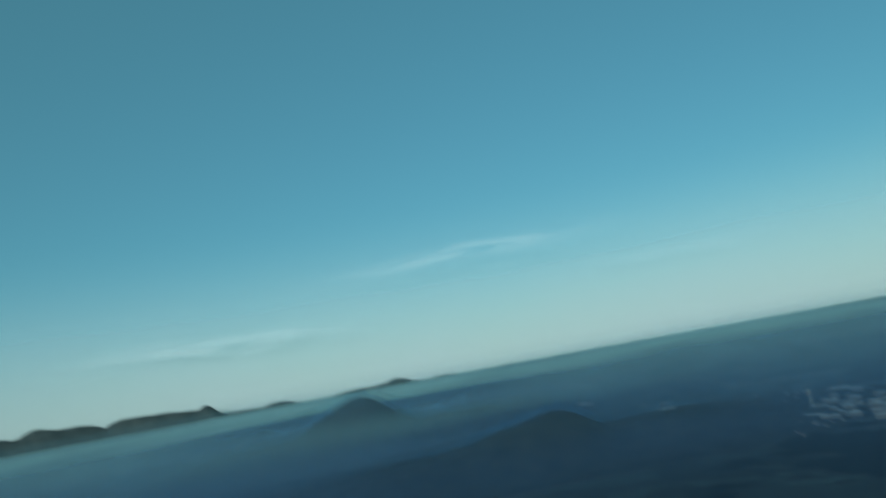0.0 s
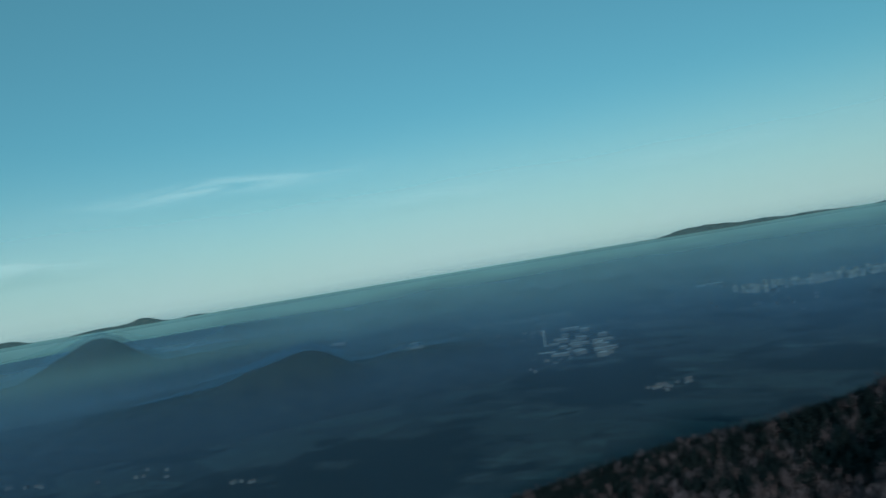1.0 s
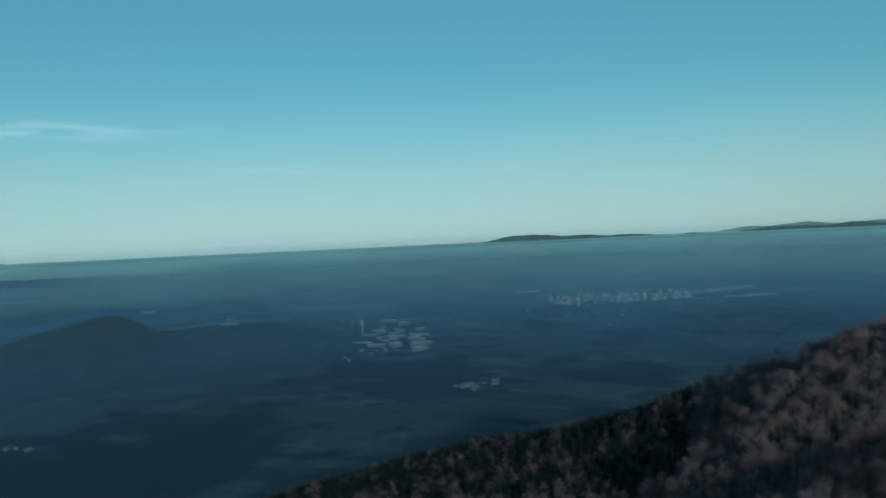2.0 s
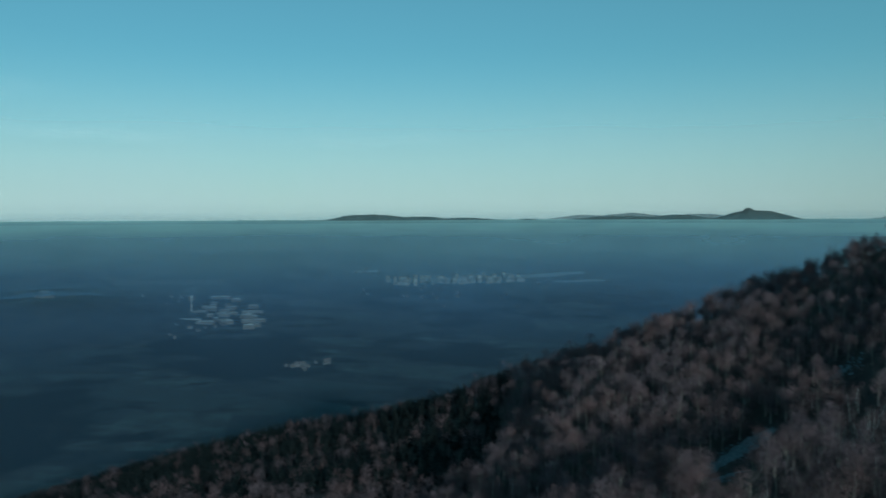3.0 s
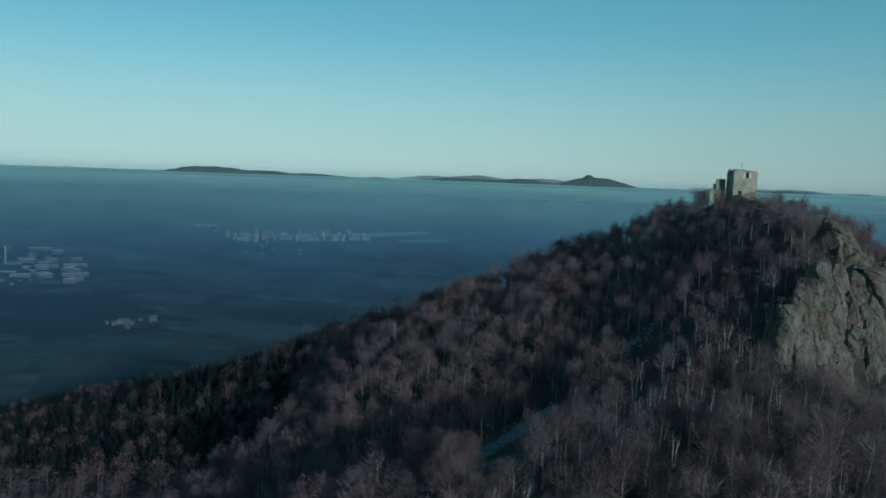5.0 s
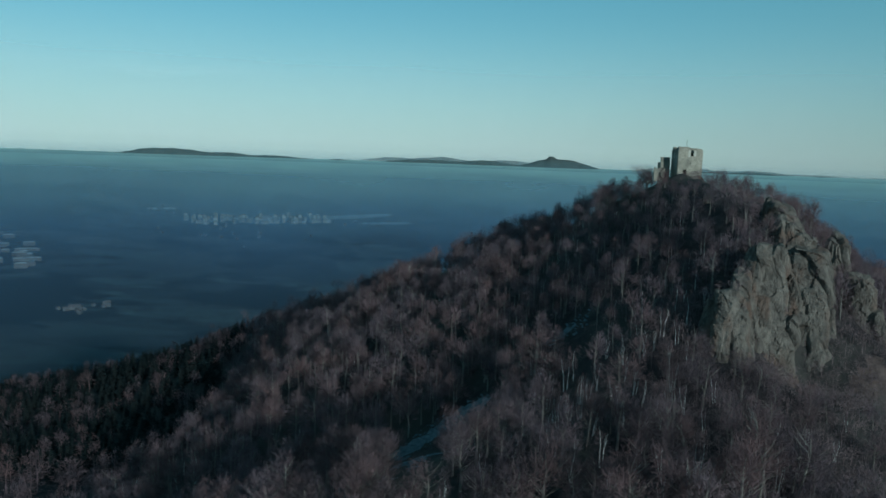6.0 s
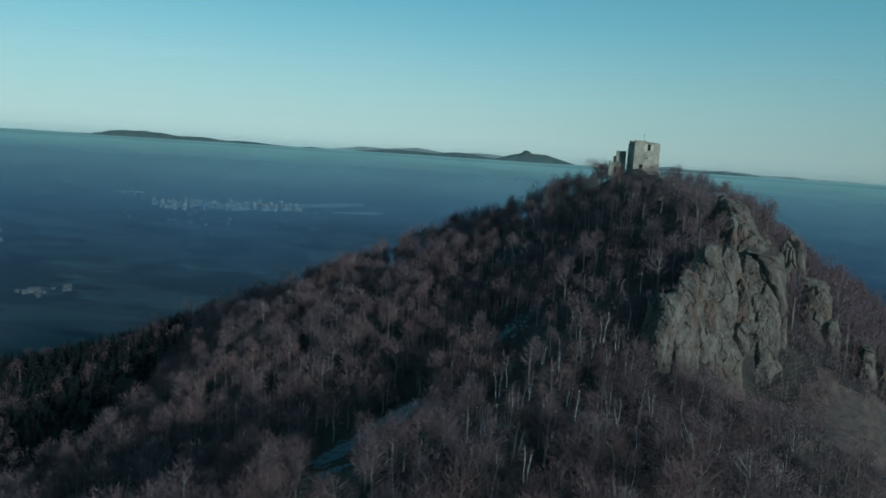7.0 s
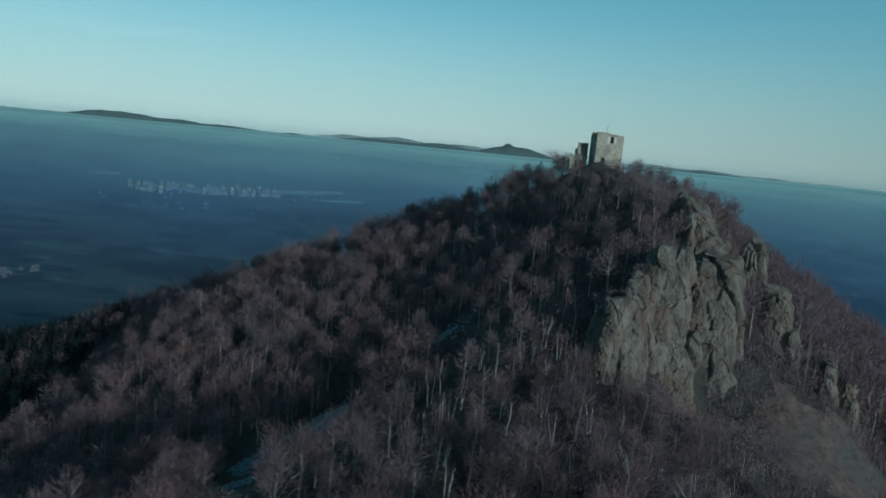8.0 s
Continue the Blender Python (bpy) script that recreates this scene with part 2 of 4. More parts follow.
def land(x, y):
    """Height of the ground."""
    x, y = np.asarray(x, float), np.asarray(y, float)
    h = soft_max(soft_max(crest(x, y, SPINE_A), crest(x, y, SPINE_B), 9.0), crest(x, y, SPINE_C), 5.0)
    h = soft_max(h, crest(x, y, SPINE_D), 6.0)
    h = h - 19 * np.exp(-((x + 190) / 42) ** 2 - ((y + 22) / 70) ** 2)
    u, v = .94 * (x + 275) - .34 * (y - 12), .34 * (x + 275) + .94 * (y - 12)  # the shaded hollow behind the rib
    h = h - 17 * np.exp(-(u / 75) ** 4 - (v / 34) ** 2)
    h = h - 15 * np.exp(-((x - 27) / 15) ** 2 - ((y + 113) / 10) ** 2)
    h = h + 5 * np.exp(-((x - 33) / 14) ** 2 - ((y + 48) / 22) ** 2) + 3 * np.exp(-((x - 58) / 9) ** 2 - ((y + 102) / 9) ** 2)
    beyond = np.clip((-186 - .33 * (y + 45) - x) / 38, 0, 1) * np.clip((y + 72) / 40, 0, 1)  # the slope breaks off past the shoulder
    h = h - 3 * beyond * beyond * (3 - 2 * beyond)
    near = np.clip(1.6 - np.hypot(x - MID[0], y - MID[1]) / 500, 0, 1)
    flat = np.clip((np.hypot(x - 3, y - 5) - 8) / 14, 0, 1)
    h = h + near * flat * (1.5 * rough(x, y, 26, 2) + 2.4 * rough(x, y, 75, 9, 2))
    return soft_max(h, plain(x, y), 30.0)


# ---- building kit ----
def mesh_object(name, verts, faces, mats, index=None, smooth=False):
    me = bpy.data.meshes.new(name)
    verts, faces = np.asarray(verts, np.float32), np.asarray(faces, np.int32)
    k = faces.shape[1]
    me.vertices.add(len(verts))
    me.vertices.foreach_set("co", verts.ravel())
    me.loops.add(faces.size)
    me.loops.foreach_set("vertex_index", faces.ravel())
    me.polygons.add(len(faces))
    me.polygons.foreach_set("loop_start", np.arange(len(faces), dtype=np.int32) * k)
    for m in mats:
        me.materials.append(m)
    if index is not None:
        me.polygons.foreach_set("material_index", np.asarray(index, np.int32))
    me.polygons.foreach_set("use_smooth", np.full(len(faces), smooth))
    me.update(calc_edges=True)
    me.validate()
    return me


def part(name, me, parent=None, label="", m=None):
    ob = new(name, me)
    if parent is not None:
        ob.parent = parent
    if m is not None:
        ob.matrix_basis = m
    return tagged(ob, label)


def from_bmesh(name, bm, *mats):
    me = bpy.data.meshes.new(name)
    bm.to_mesh(me)
    bm.free()
    for m in mats:
        me.materials.append(m)
    return me


def polar(radii, count):
    """Rings of quads round MID: x, y and faces; the first ring is a small hole closed by its own size."""
    ang = np.linspace(0, 2 * np.pi, count, endpoint=False)
    r, a = np.meshgrid(radii, ang, indexing="ij")
    x, y = MID[0] + r * np.sin(a), MID[1] + r * np.cos(a)
    i = np.arange(len(radii) - 1)[:, None] * count
    j = np.arange(count)[None, :]
    q = np.stack([i + j, i + count + j, i + count + (j + 1) % count, i + (j + 1) % count], -1).reshape(-1, 4)
    return x.ravel(), y.ravel(), q


# ---- ground: one sheet from the summit to the horizon ----
radii = [0.05]
while radii[-1] < 4670:
    radii.append(radii[-1] + max(2.3, (radii[-1] - 240) * .03))
gx, gy, gq = polar(np.array(radii), 520)
gz = land(gx, gy)


def scree_mask(x, y):
    """Open stony run below the woods, and a smaller one above it."""
    u, v = (x + 65) * .85 + (y + 99) * .53, -(x + 65) * .53 + (y + 99) * .85
    return np.exp(-(u / 15) ** 4 - ((v + 1.5 * np.sin(u / 5)) / 7) ** 2) + .7 * np.exp(-((x + 31) / 8) ** 2 - ((y + 78) / 5) ** 2) + .8 * np.exp(-((x + 62) / 6) ** 2 - ((y + 130) / 13) ** 2)


def grass_mask(x, y):
    """Open brown slope beside the crags."""
    return np.exp(-((x - 56) / 17) ** 2 - ((y + 116) / 17) ** 2)


fx, fy = gx[gq].mean(1), gy[gq].mean(1)
hill_edge = land(fx, fy) - plain(fx, fy)
gi = np.where(hill_edge > 14, 0, 2)
wob = .25 * rough(fx, fy, 7, 21)
gi = np.where(grass_mask(fx, fy) + wob > .5, 1, gi)
gi = np.where(scree_mask(fx, fy) + wob > .55, 3, gi)
ground = part("ground", mesh_object("ground", np.stack([gx, gy, gz], 1), gq[:, ::-1], [M_FLOOR, M_GRASS, M_PLAIN, M_SCREE], gi, True))
tagged(ground, "wooded hill of brown leaf litter falling to a dark misty plain", "ground", kind="structure")

# ---- mist over the plain, in thin level sheets that also paint distance haze ----
HILLS = [(-2500, 1120, ((-20, 0, 128, 150, 240), (-130, 0, 118, 300, 260), (-480, -60, 60, 330, 260), (350, 0, 74, 300, 260))),
         (-3504, 797, ((-10, 0, 174, 175, 170), (-90, 0, 172, 270, 170), (-420, 0, 60, 300, 180), (330, 0, 76, 360, 150)))]


def swell(x, y):
    """Height of the hills that stand on the plain: the air lies over them."""
    h = np.zeros_like(x)
    for hx, hy, tops in HILLS:
        a = math.atan2(hx - MID[0], hy - MID[1])
        s, d = (x - hx) * math.cos(a) - (y - hy) * math.sin(a), (x - hx) * math.sin(a) + (y - hy) * math.cos(a)
        h = h + sum((top * np.exp(-((s - along) / half) ** 2 - ((d - depth) / deep) ** 2)) ** 3 for along, depth, top, half, deep in tops)
    return np.cbrt(h)


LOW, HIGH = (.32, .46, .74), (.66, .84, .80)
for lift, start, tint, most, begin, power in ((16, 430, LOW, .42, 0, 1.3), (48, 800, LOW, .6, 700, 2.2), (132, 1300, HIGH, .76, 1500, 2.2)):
    mx, my, mq = polar(np.linspace(start, 4622, 80), 300)
    mz = sum(plain(mx + dx, my + dy) for dx, dy in ((0, 0), (200, 0), (-200, 0), (0, 200), (0, -200))) / 5
    edge = np.clip((4640 - np.hypot(mx - MID[0], my - MID[1])) / 900, 0.05, 1)
    over = np.where(np.hypot(mx - MID[0], my - MID[1]) > 3100, 1.05 if lift < 20 else .85 if lift < 100 else .5, 1.08 if lift < 20 else .8 if lift < 100 else .2)
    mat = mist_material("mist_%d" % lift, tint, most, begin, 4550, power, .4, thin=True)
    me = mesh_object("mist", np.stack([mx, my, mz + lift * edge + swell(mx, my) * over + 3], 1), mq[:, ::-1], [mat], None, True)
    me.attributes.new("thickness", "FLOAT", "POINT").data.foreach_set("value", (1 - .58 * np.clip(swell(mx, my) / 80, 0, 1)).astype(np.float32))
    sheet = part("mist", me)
    tagged(sheet, "thin pale blue mist over the plain, doubling as distance haze", "mist", kind="stuff")
# bank sheet added as haze over the feet of the far hills
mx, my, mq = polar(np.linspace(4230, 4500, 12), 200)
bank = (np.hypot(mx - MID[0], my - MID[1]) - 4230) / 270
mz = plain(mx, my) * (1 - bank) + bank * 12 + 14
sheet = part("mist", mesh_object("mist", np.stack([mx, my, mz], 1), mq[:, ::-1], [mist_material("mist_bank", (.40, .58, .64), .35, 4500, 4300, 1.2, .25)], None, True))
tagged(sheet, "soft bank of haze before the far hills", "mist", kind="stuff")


# ---- haze low in the sky, painted on a ring behind everything ----
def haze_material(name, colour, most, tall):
    """Haze put on a sheet: pale colour that thins upwards."""
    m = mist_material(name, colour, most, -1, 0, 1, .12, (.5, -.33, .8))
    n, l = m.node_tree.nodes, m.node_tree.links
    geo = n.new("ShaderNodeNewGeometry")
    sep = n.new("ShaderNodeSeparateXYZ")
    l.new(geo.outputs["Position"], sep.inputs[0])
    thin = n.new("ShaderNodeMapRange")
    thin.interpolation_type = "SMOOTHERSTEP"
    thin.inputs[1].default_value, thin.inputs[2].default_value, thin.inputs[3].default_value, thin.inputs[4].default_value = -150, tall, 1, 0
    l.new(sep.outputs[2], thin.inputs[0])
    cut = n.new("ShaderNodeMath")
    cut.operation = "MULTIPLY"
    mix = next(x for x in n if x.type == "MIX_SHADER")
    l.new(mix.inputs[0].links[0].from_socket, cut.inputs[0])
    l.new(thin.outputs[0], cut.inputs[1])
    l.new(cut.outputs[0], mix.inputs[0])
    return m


ang, lev = np.linspace(0, 2 * np.pi, 240, endpoint=False), np.linspace(-60, 1700, 12)
hz_, ha_ = np.meshgrid(lev, ang, indexing="ij")
i, j = np.arange(11)[:, None] * 240, np.arange(240)[None, :]
hq = np.stack([i + j, i + 240 + j, i + 240 + (j + 1) % 240, i + (j + 1) % 240], -1).reshape(-1, 4)
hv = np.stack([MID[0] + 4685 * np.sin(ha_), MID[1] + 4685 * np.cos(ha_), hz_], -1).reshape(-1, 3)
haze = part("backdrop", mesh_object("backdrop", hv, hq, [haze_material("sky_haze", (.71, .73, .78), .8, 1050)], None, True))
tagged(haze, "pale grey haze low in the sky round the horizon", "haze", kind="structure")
# low second ring, added to haze over the farther ridges
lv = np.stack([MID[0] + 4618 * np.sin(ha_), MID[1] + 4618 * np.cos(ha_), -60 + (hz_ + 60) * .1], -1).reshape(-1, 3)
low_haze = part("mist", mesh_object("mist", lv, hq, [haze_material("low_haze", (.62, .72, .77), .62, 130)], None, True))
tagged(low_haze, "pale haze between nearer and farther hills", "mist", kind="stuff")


# ---- far hills ----
def mound(name, x, y, tops, size, mat, label, category="hill"):
    """A wooded hill: swellings (along, away, height above the plain, half-lengths) on a base of that size, along the view's breadth."""
    n = 56
    away = math.atan2(x - MID[0], y - MID[1])
    s, d = np.meshgrid(np.linspace(-1, 1, n * 2) * size[0], np.linspace(-1, 1, n) * size[1], indexing="ij")
    wx, wy = x + s * math.cos(away) + d * math.sin(away), y - s * math.sin(away) + d * math.cos(away)
    h = np.zeros_like(s)
    for along, depth, top, half, deep in tops:
        bell = np.exp(-(((s - along) / half) ** 2) - ((d - depth) / deep) ** 2)
        h = h + (top * bell) ** 3
    h = np.cbrt(h)
    rim = np.clip(np.minimum((1 - np.abs(s / size[0])) * 6, (1 - np.abs(d / size[1])) * 4), 0, 1)
    h = (h + 3.5 * rough(wx, wy, 90, 4) + 1.2 * rough(wx, wy, 22, 6)) * rim
    v = np.stack([wx, wy, land(wx, wy) + h - 6 * (1 - rim)], -1).reshape(-1, 3)
    i, j = np.meshgrid(np.arange(n * 2 - 1), np.arange(n - 1), indexing="ij")
    a = (i * n + j).ravel()
    q = np.stack([a, a + n, a + n + 1, a + 1], 1)
    return tagged(part(name, mesh_object(name, v, q, [mat], None, True)), label, category)


def ring_place(bearing, r):
    return MID[0] + r * math.sin(radians(bearing)), MID[1] + r * math.cos(radians(bearing))


DEG = 4540 * math.pi / 180
FAR = "far hills on the horizon"


def far_hill(bearing, tops, label, r=4540):
    """tops: degrees from that bearing, height above the plain, half-width in degrees."""
    tops = [(d * DEG, 0, h, w * DEG, 46) for d, h, w in tops]
    wide = max(abs(t[0]) + 2.2 * t[3] for t in tops)
    return tagged(mound("far_hill", *ring_place(bearing, r), tops, (wide, 80), M_HAZED_FAR_WOOD, label), group=FAR)


far_hill(-33, ((-1.6, 38, 1.7), (.2, 40, 2.0), (3.2, 26, 2.4), (6.5, 14, 2.2)), "long flat-topped wooded hill rising from mist")
far_hill(-22.3, ((0, 14, .9),), "small low hill just above the mist")
far_hill(-7.4, ((0, 66, .42), (.9, 54, 1.9), (-.7, 46, 1.2), (-4.5, 32, 2.4), (-9, 20, 2.6)), "broad wooded ridge with one pointed rocky peak")
far_hill(-14.5, ((-.5, 36, 2.6), (4, 30, 2.5), (-4, 24, 2.0)), "pale distant ridge behind a nearer one", 4652)
far_hill(6.5, ((-4, 22, 2.4), (-.5, 16, 2.8), (4, 8, 3.2)), "pale distant ridge fading into mist", 4652)
far_hill(6.4, ((0, 9, .9),), "small dark hill just above the mist", 4480)
far_hill(12.6, ((0, 9, 1.3),), "small dark hill just above the mist", 4480)
far_hill(-72.2, ((.1, 44, 1.2), (-2.0, 24, 2.2), (2.6, 12, 2.2)), "rounded dark hill standing out of mist")
far_hill(-80, ((0, 34, 1.3), (-2.5, 26, 2.0)), "low dark hill standing out of mist")
far_hill(-86.5, ((1.9, 74, .7), (.4, 62, 2.6), (-3.0, 84, 2.4), (-1.0, 72, 2.6)), "chain of dark hills with a small cone")
far_hill(-94, ((2.2, 80, 2.0), (-.6, 102, 1.4), (.6, 82, 2.4), (-3.2, 92, 2.6)), "high rounded dark hills at the horizon")
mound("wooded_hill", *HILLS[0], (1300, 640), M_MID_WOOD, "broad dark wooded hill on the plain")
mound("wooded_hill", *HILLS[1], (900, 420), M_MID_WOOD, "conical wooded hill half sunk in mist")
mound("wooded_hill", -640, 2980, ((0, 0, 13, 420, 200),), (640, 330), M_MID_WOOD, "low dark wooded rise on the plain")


# ---- high cloud ----
def wisp(centre, along, length, tall, seed, most):
    """A strip of cloud, along and up, gently waved."""
    n, k = 40, 8
    along = Vector(along).normalized()
    up = Vector((0, 0, 1))
    vs, uvs = [], []
    for i in range(n + 1):
        for j in range(k + 1):
            a, b = i / n - .5, j / k - .5
            wave = 14 * math.sin(a * 7 + seed) + 9 * math.sin(a * 17 + seed * 2)
            p = Vector(centre) + along * a * length + up * (b * tall + wave)
            vs.append(p)
            uvs.append((i / n, j / k))
    fs = [(i * (k + 1) + j, (i + 1) * (k + 1) + j, (i + 1) * (k + 1) + j + 1, i * (k + 1) + j + 1) for i in range(n) for j in range(k)]
    me = mesh_object("cloud_wisp", np.array(vs), fs, [cloud_material("ice_cloud", most)], None, True)
    layer = me.uv_layers.new(name="UVMap")
    for loop in me.loops:
        layer.data[loop.index].uv = uvs[loop.vertex_index]
    return tagged(part("cloud_wisp", me), "thin white streak of high cloud", "cloud", kind="structure")


wisp((-4050, 1690, 605), (740, 1400, 20), 2300, 140, 1.0, .3)
wisp((-4540, 420, 335), (270, 1680, 20), 2300, 150, 2.3, .4)
wisp((-3560, 2700, 430), (900, 1200, 30), 1500, 90, 4.0, .12)
wisp((-2500, 3700, 420), (1200, 800, 10), 1700, 100, 5.5, .08)


# ---- ruined keep ----
def masonry_wall(name, length, tall, thick, holes, ragged, seed, mats, pale=()):
    """A wall along x from 0, its outer face at y = 0: small cells with openings left out and a broken top. holes: x0, z0, x1, z1."""
    cell = .42
    nx, nz = round(length / cell), round((tall + 1.5) / cell)
    rng = random.Random(seed)
    tops, t = [], 0.0
    for i in range(nx):
        t = max(0, min(ragged, t + rng.uniform(-.55, .55) * ragged * .6))
        tops.append(tall - t)
    solid = {}
    for i in range(nx):
        for k in range(nz):
            x, z = (i + .5) * length / nx, (k + .5) * (tall + 1.5) / nz - 1.5
            if z < tops[i] and not any(a < x < c and b < z < d for a, b, c, d in holes):
                solid[i, k] = any(a < x < c and b < z < d for a, b, c, d in pale)
    bm = bmesh.new()
    pts = {}

    def vert(i, j, k):
        if (i, j, k) not in pts:
            r = random.Random(i * 7919 + j * 104729 + k * 1299709 + seed)
            inner = .0 if i in (0, nx) else 1
            pts[i, j, k] = bm.verts.new((i * length / nx + r.uniform(-.07, .07) * inner, j * thick + r.uniform(-.07, .07), k * (tall + 1.5) / nz - 1.5 + r.uniform(-.08, .08)))
        return pts[i, j, k]
    for (i, k), light in solid.items():
        quads = [[(i, 0, k), (i + 1, 0, k), (i + 1, 0, k + 1), (i, 0, k + 1)], [(i + 1, 1, k), (i, 1, k), (i, 1, k + 1), (i + 1, 1, k + 1)]]
        if (i - 1, k) not in solid:
            quads.append([(i, 1, k), (i, 0, k), (i, 0, k + 1), (i, 1, k + 1)])
        if (i + 1, k) not in solid:
            quads.append([(i + 1, 0, k), (i + 1, 1, k), (i + 1, 1, k + 1), (i + 1, 0, k + 1)])
        if (i, k - 1) not in solid:
            quads.append([(i, 1, k), (i + 1, 1, k), (i + 1, 0, k), (i, 0, k)])
        if (i, k + 1) not in solid:
            quads.append([(i, 0, k + 1), (i + 1, 0, k + 1), (i + 1, 1, k + 1), (i, 1, k + 1)])
        for q in quads:
            try:
                f = bm.faces.new([vert(*p) for p in q])
                f.material_index = 1 if light else 0
            except ValueError:
                pass
    bmesh.ops.recalc_face_normals(bm, faces=bm.faces)
    return from_bmesh(name, bm, *mats)


def tube(bm, pts, radii, sides=6):
    rings = []
    for p, r in zip(pts, radii):
        rings.append([bm.verts.new((p[0] + r * math.cos(2 * math.pi * k / sides), p[1] + r * math.sin(2 * math.pi * k / sides), p[2])) for k in range(sides)])
    for a, b in zip(rings[:-1], rings[1:]):
        for k in range(sides):
            bm.faces.new((a[k], a[(k + 1) % sides], b[(k + 1) % sides], b[k]))
    bm.faces.new(rings[-1])
    bm.faces.new(rings[0][::-1])


keep = tagged(new("ruined_keep"), "square roofless stone keep with broken wall tops on the summit", "castle ruin")
keep.matrix_basis = pose(-1.7, 0, -.3, 0, 0, 15)
SIDE, TALL, THICK = 9.1, 10.7, 1.3
stone = [M_MASON, M_PLASTER]
part("wall", masonry_wall("wall", SIDE, TALL, THICK, ((4.4, 7.3, 5.7, 9.4), (2.2, .3, 3.4, 2.3), (4.4, 4.3, 4.9, 4.9)), .9, 3, stone, ((5.7, 7.2, 6.6, 9.5), (3.9, 7.0, 4.4, 9.4))), keep)
part("wall", masonry_wall("wall", SIDE - 2 * THICK, TALL, THICK, ((2.6, 6.9, 3.5, 8.9),), .8, 5, stone, ((2.1, 6.7, 2.6, 9.0),)), keep, m=pose(0, SIDE - THICK, 0, 0, 0, -90))
part("wall", masonry_wall("wall", SIDE - 2 * THICK, TALL - .6, THICK, ((2.4, 6.8, 3.5, 8.8),), 1.2, 7, stone), keep, m=pose(SIDE, THICK, 0, 0, 0, 90))
part("wall", masonry_wall("wall", SIDE, TALL - .3, THICK, ((3.6, 6.6, 4.8, 8.6),), 1.4, 9, stone), keep, m=pose(SIDE, SIDE, 0, 0, 0, 180))
bm = bmesh.new()
tube(bm, [(4.2, 4.4, 8.6), (4.2, 4.4, 13.6)], (.07, .05))
tube(bm, [(4.2, 4.4, 12.6), (4.2, 4.4, 12.75)], (.25, .25))
part("mast", from_bmesh("mast", bm, M_METAL), keep, "thin grey mast")
bm = bmesh.new()
bmesh.ops.create_grid(bm, x_segments=6, y_segments=6, size=(SIDE - 2 * THICK) / 2)
for v in bm.verts:
    v.co += Vector((SIDE / 2, SIDE / 2, 8.5 + random.uniform(-.05, .05)))
bmesh.ops.solidify(bm, geom=bm.faces[:], thickness=.4)
part("platform", from_bmesh("platform", bm, M_MASON), keep, "worn viewing platform behind the wall tops")

gate = tagged(new("ruined_wall"), "broken remnant of a stone gate building beside the keep", "castle ruin")
gate.matrix_basis = pose(-9.8, 4.6, -1.2, 0, 0, 12)
part("wall", masonry_wall("wall", 3.4, 7.6, 1.1, (), .7, 12, stone), gate, m=pose(2.0, 0, 0))
part("wall", masonry_wall("wall", 4.2, 3.9, 1.1, ((1.5, .2, 2.5, 2.0),), 1.6, 14, stone), gate, m=pose(-.6, -1.4, 0))
part("wall", masonry_wall("wall", 5.0, 5.6, 1.0, (), 1.4, 16, stone), gate, m=pose(2.0, 5.6, 0, 0, 0, -90))


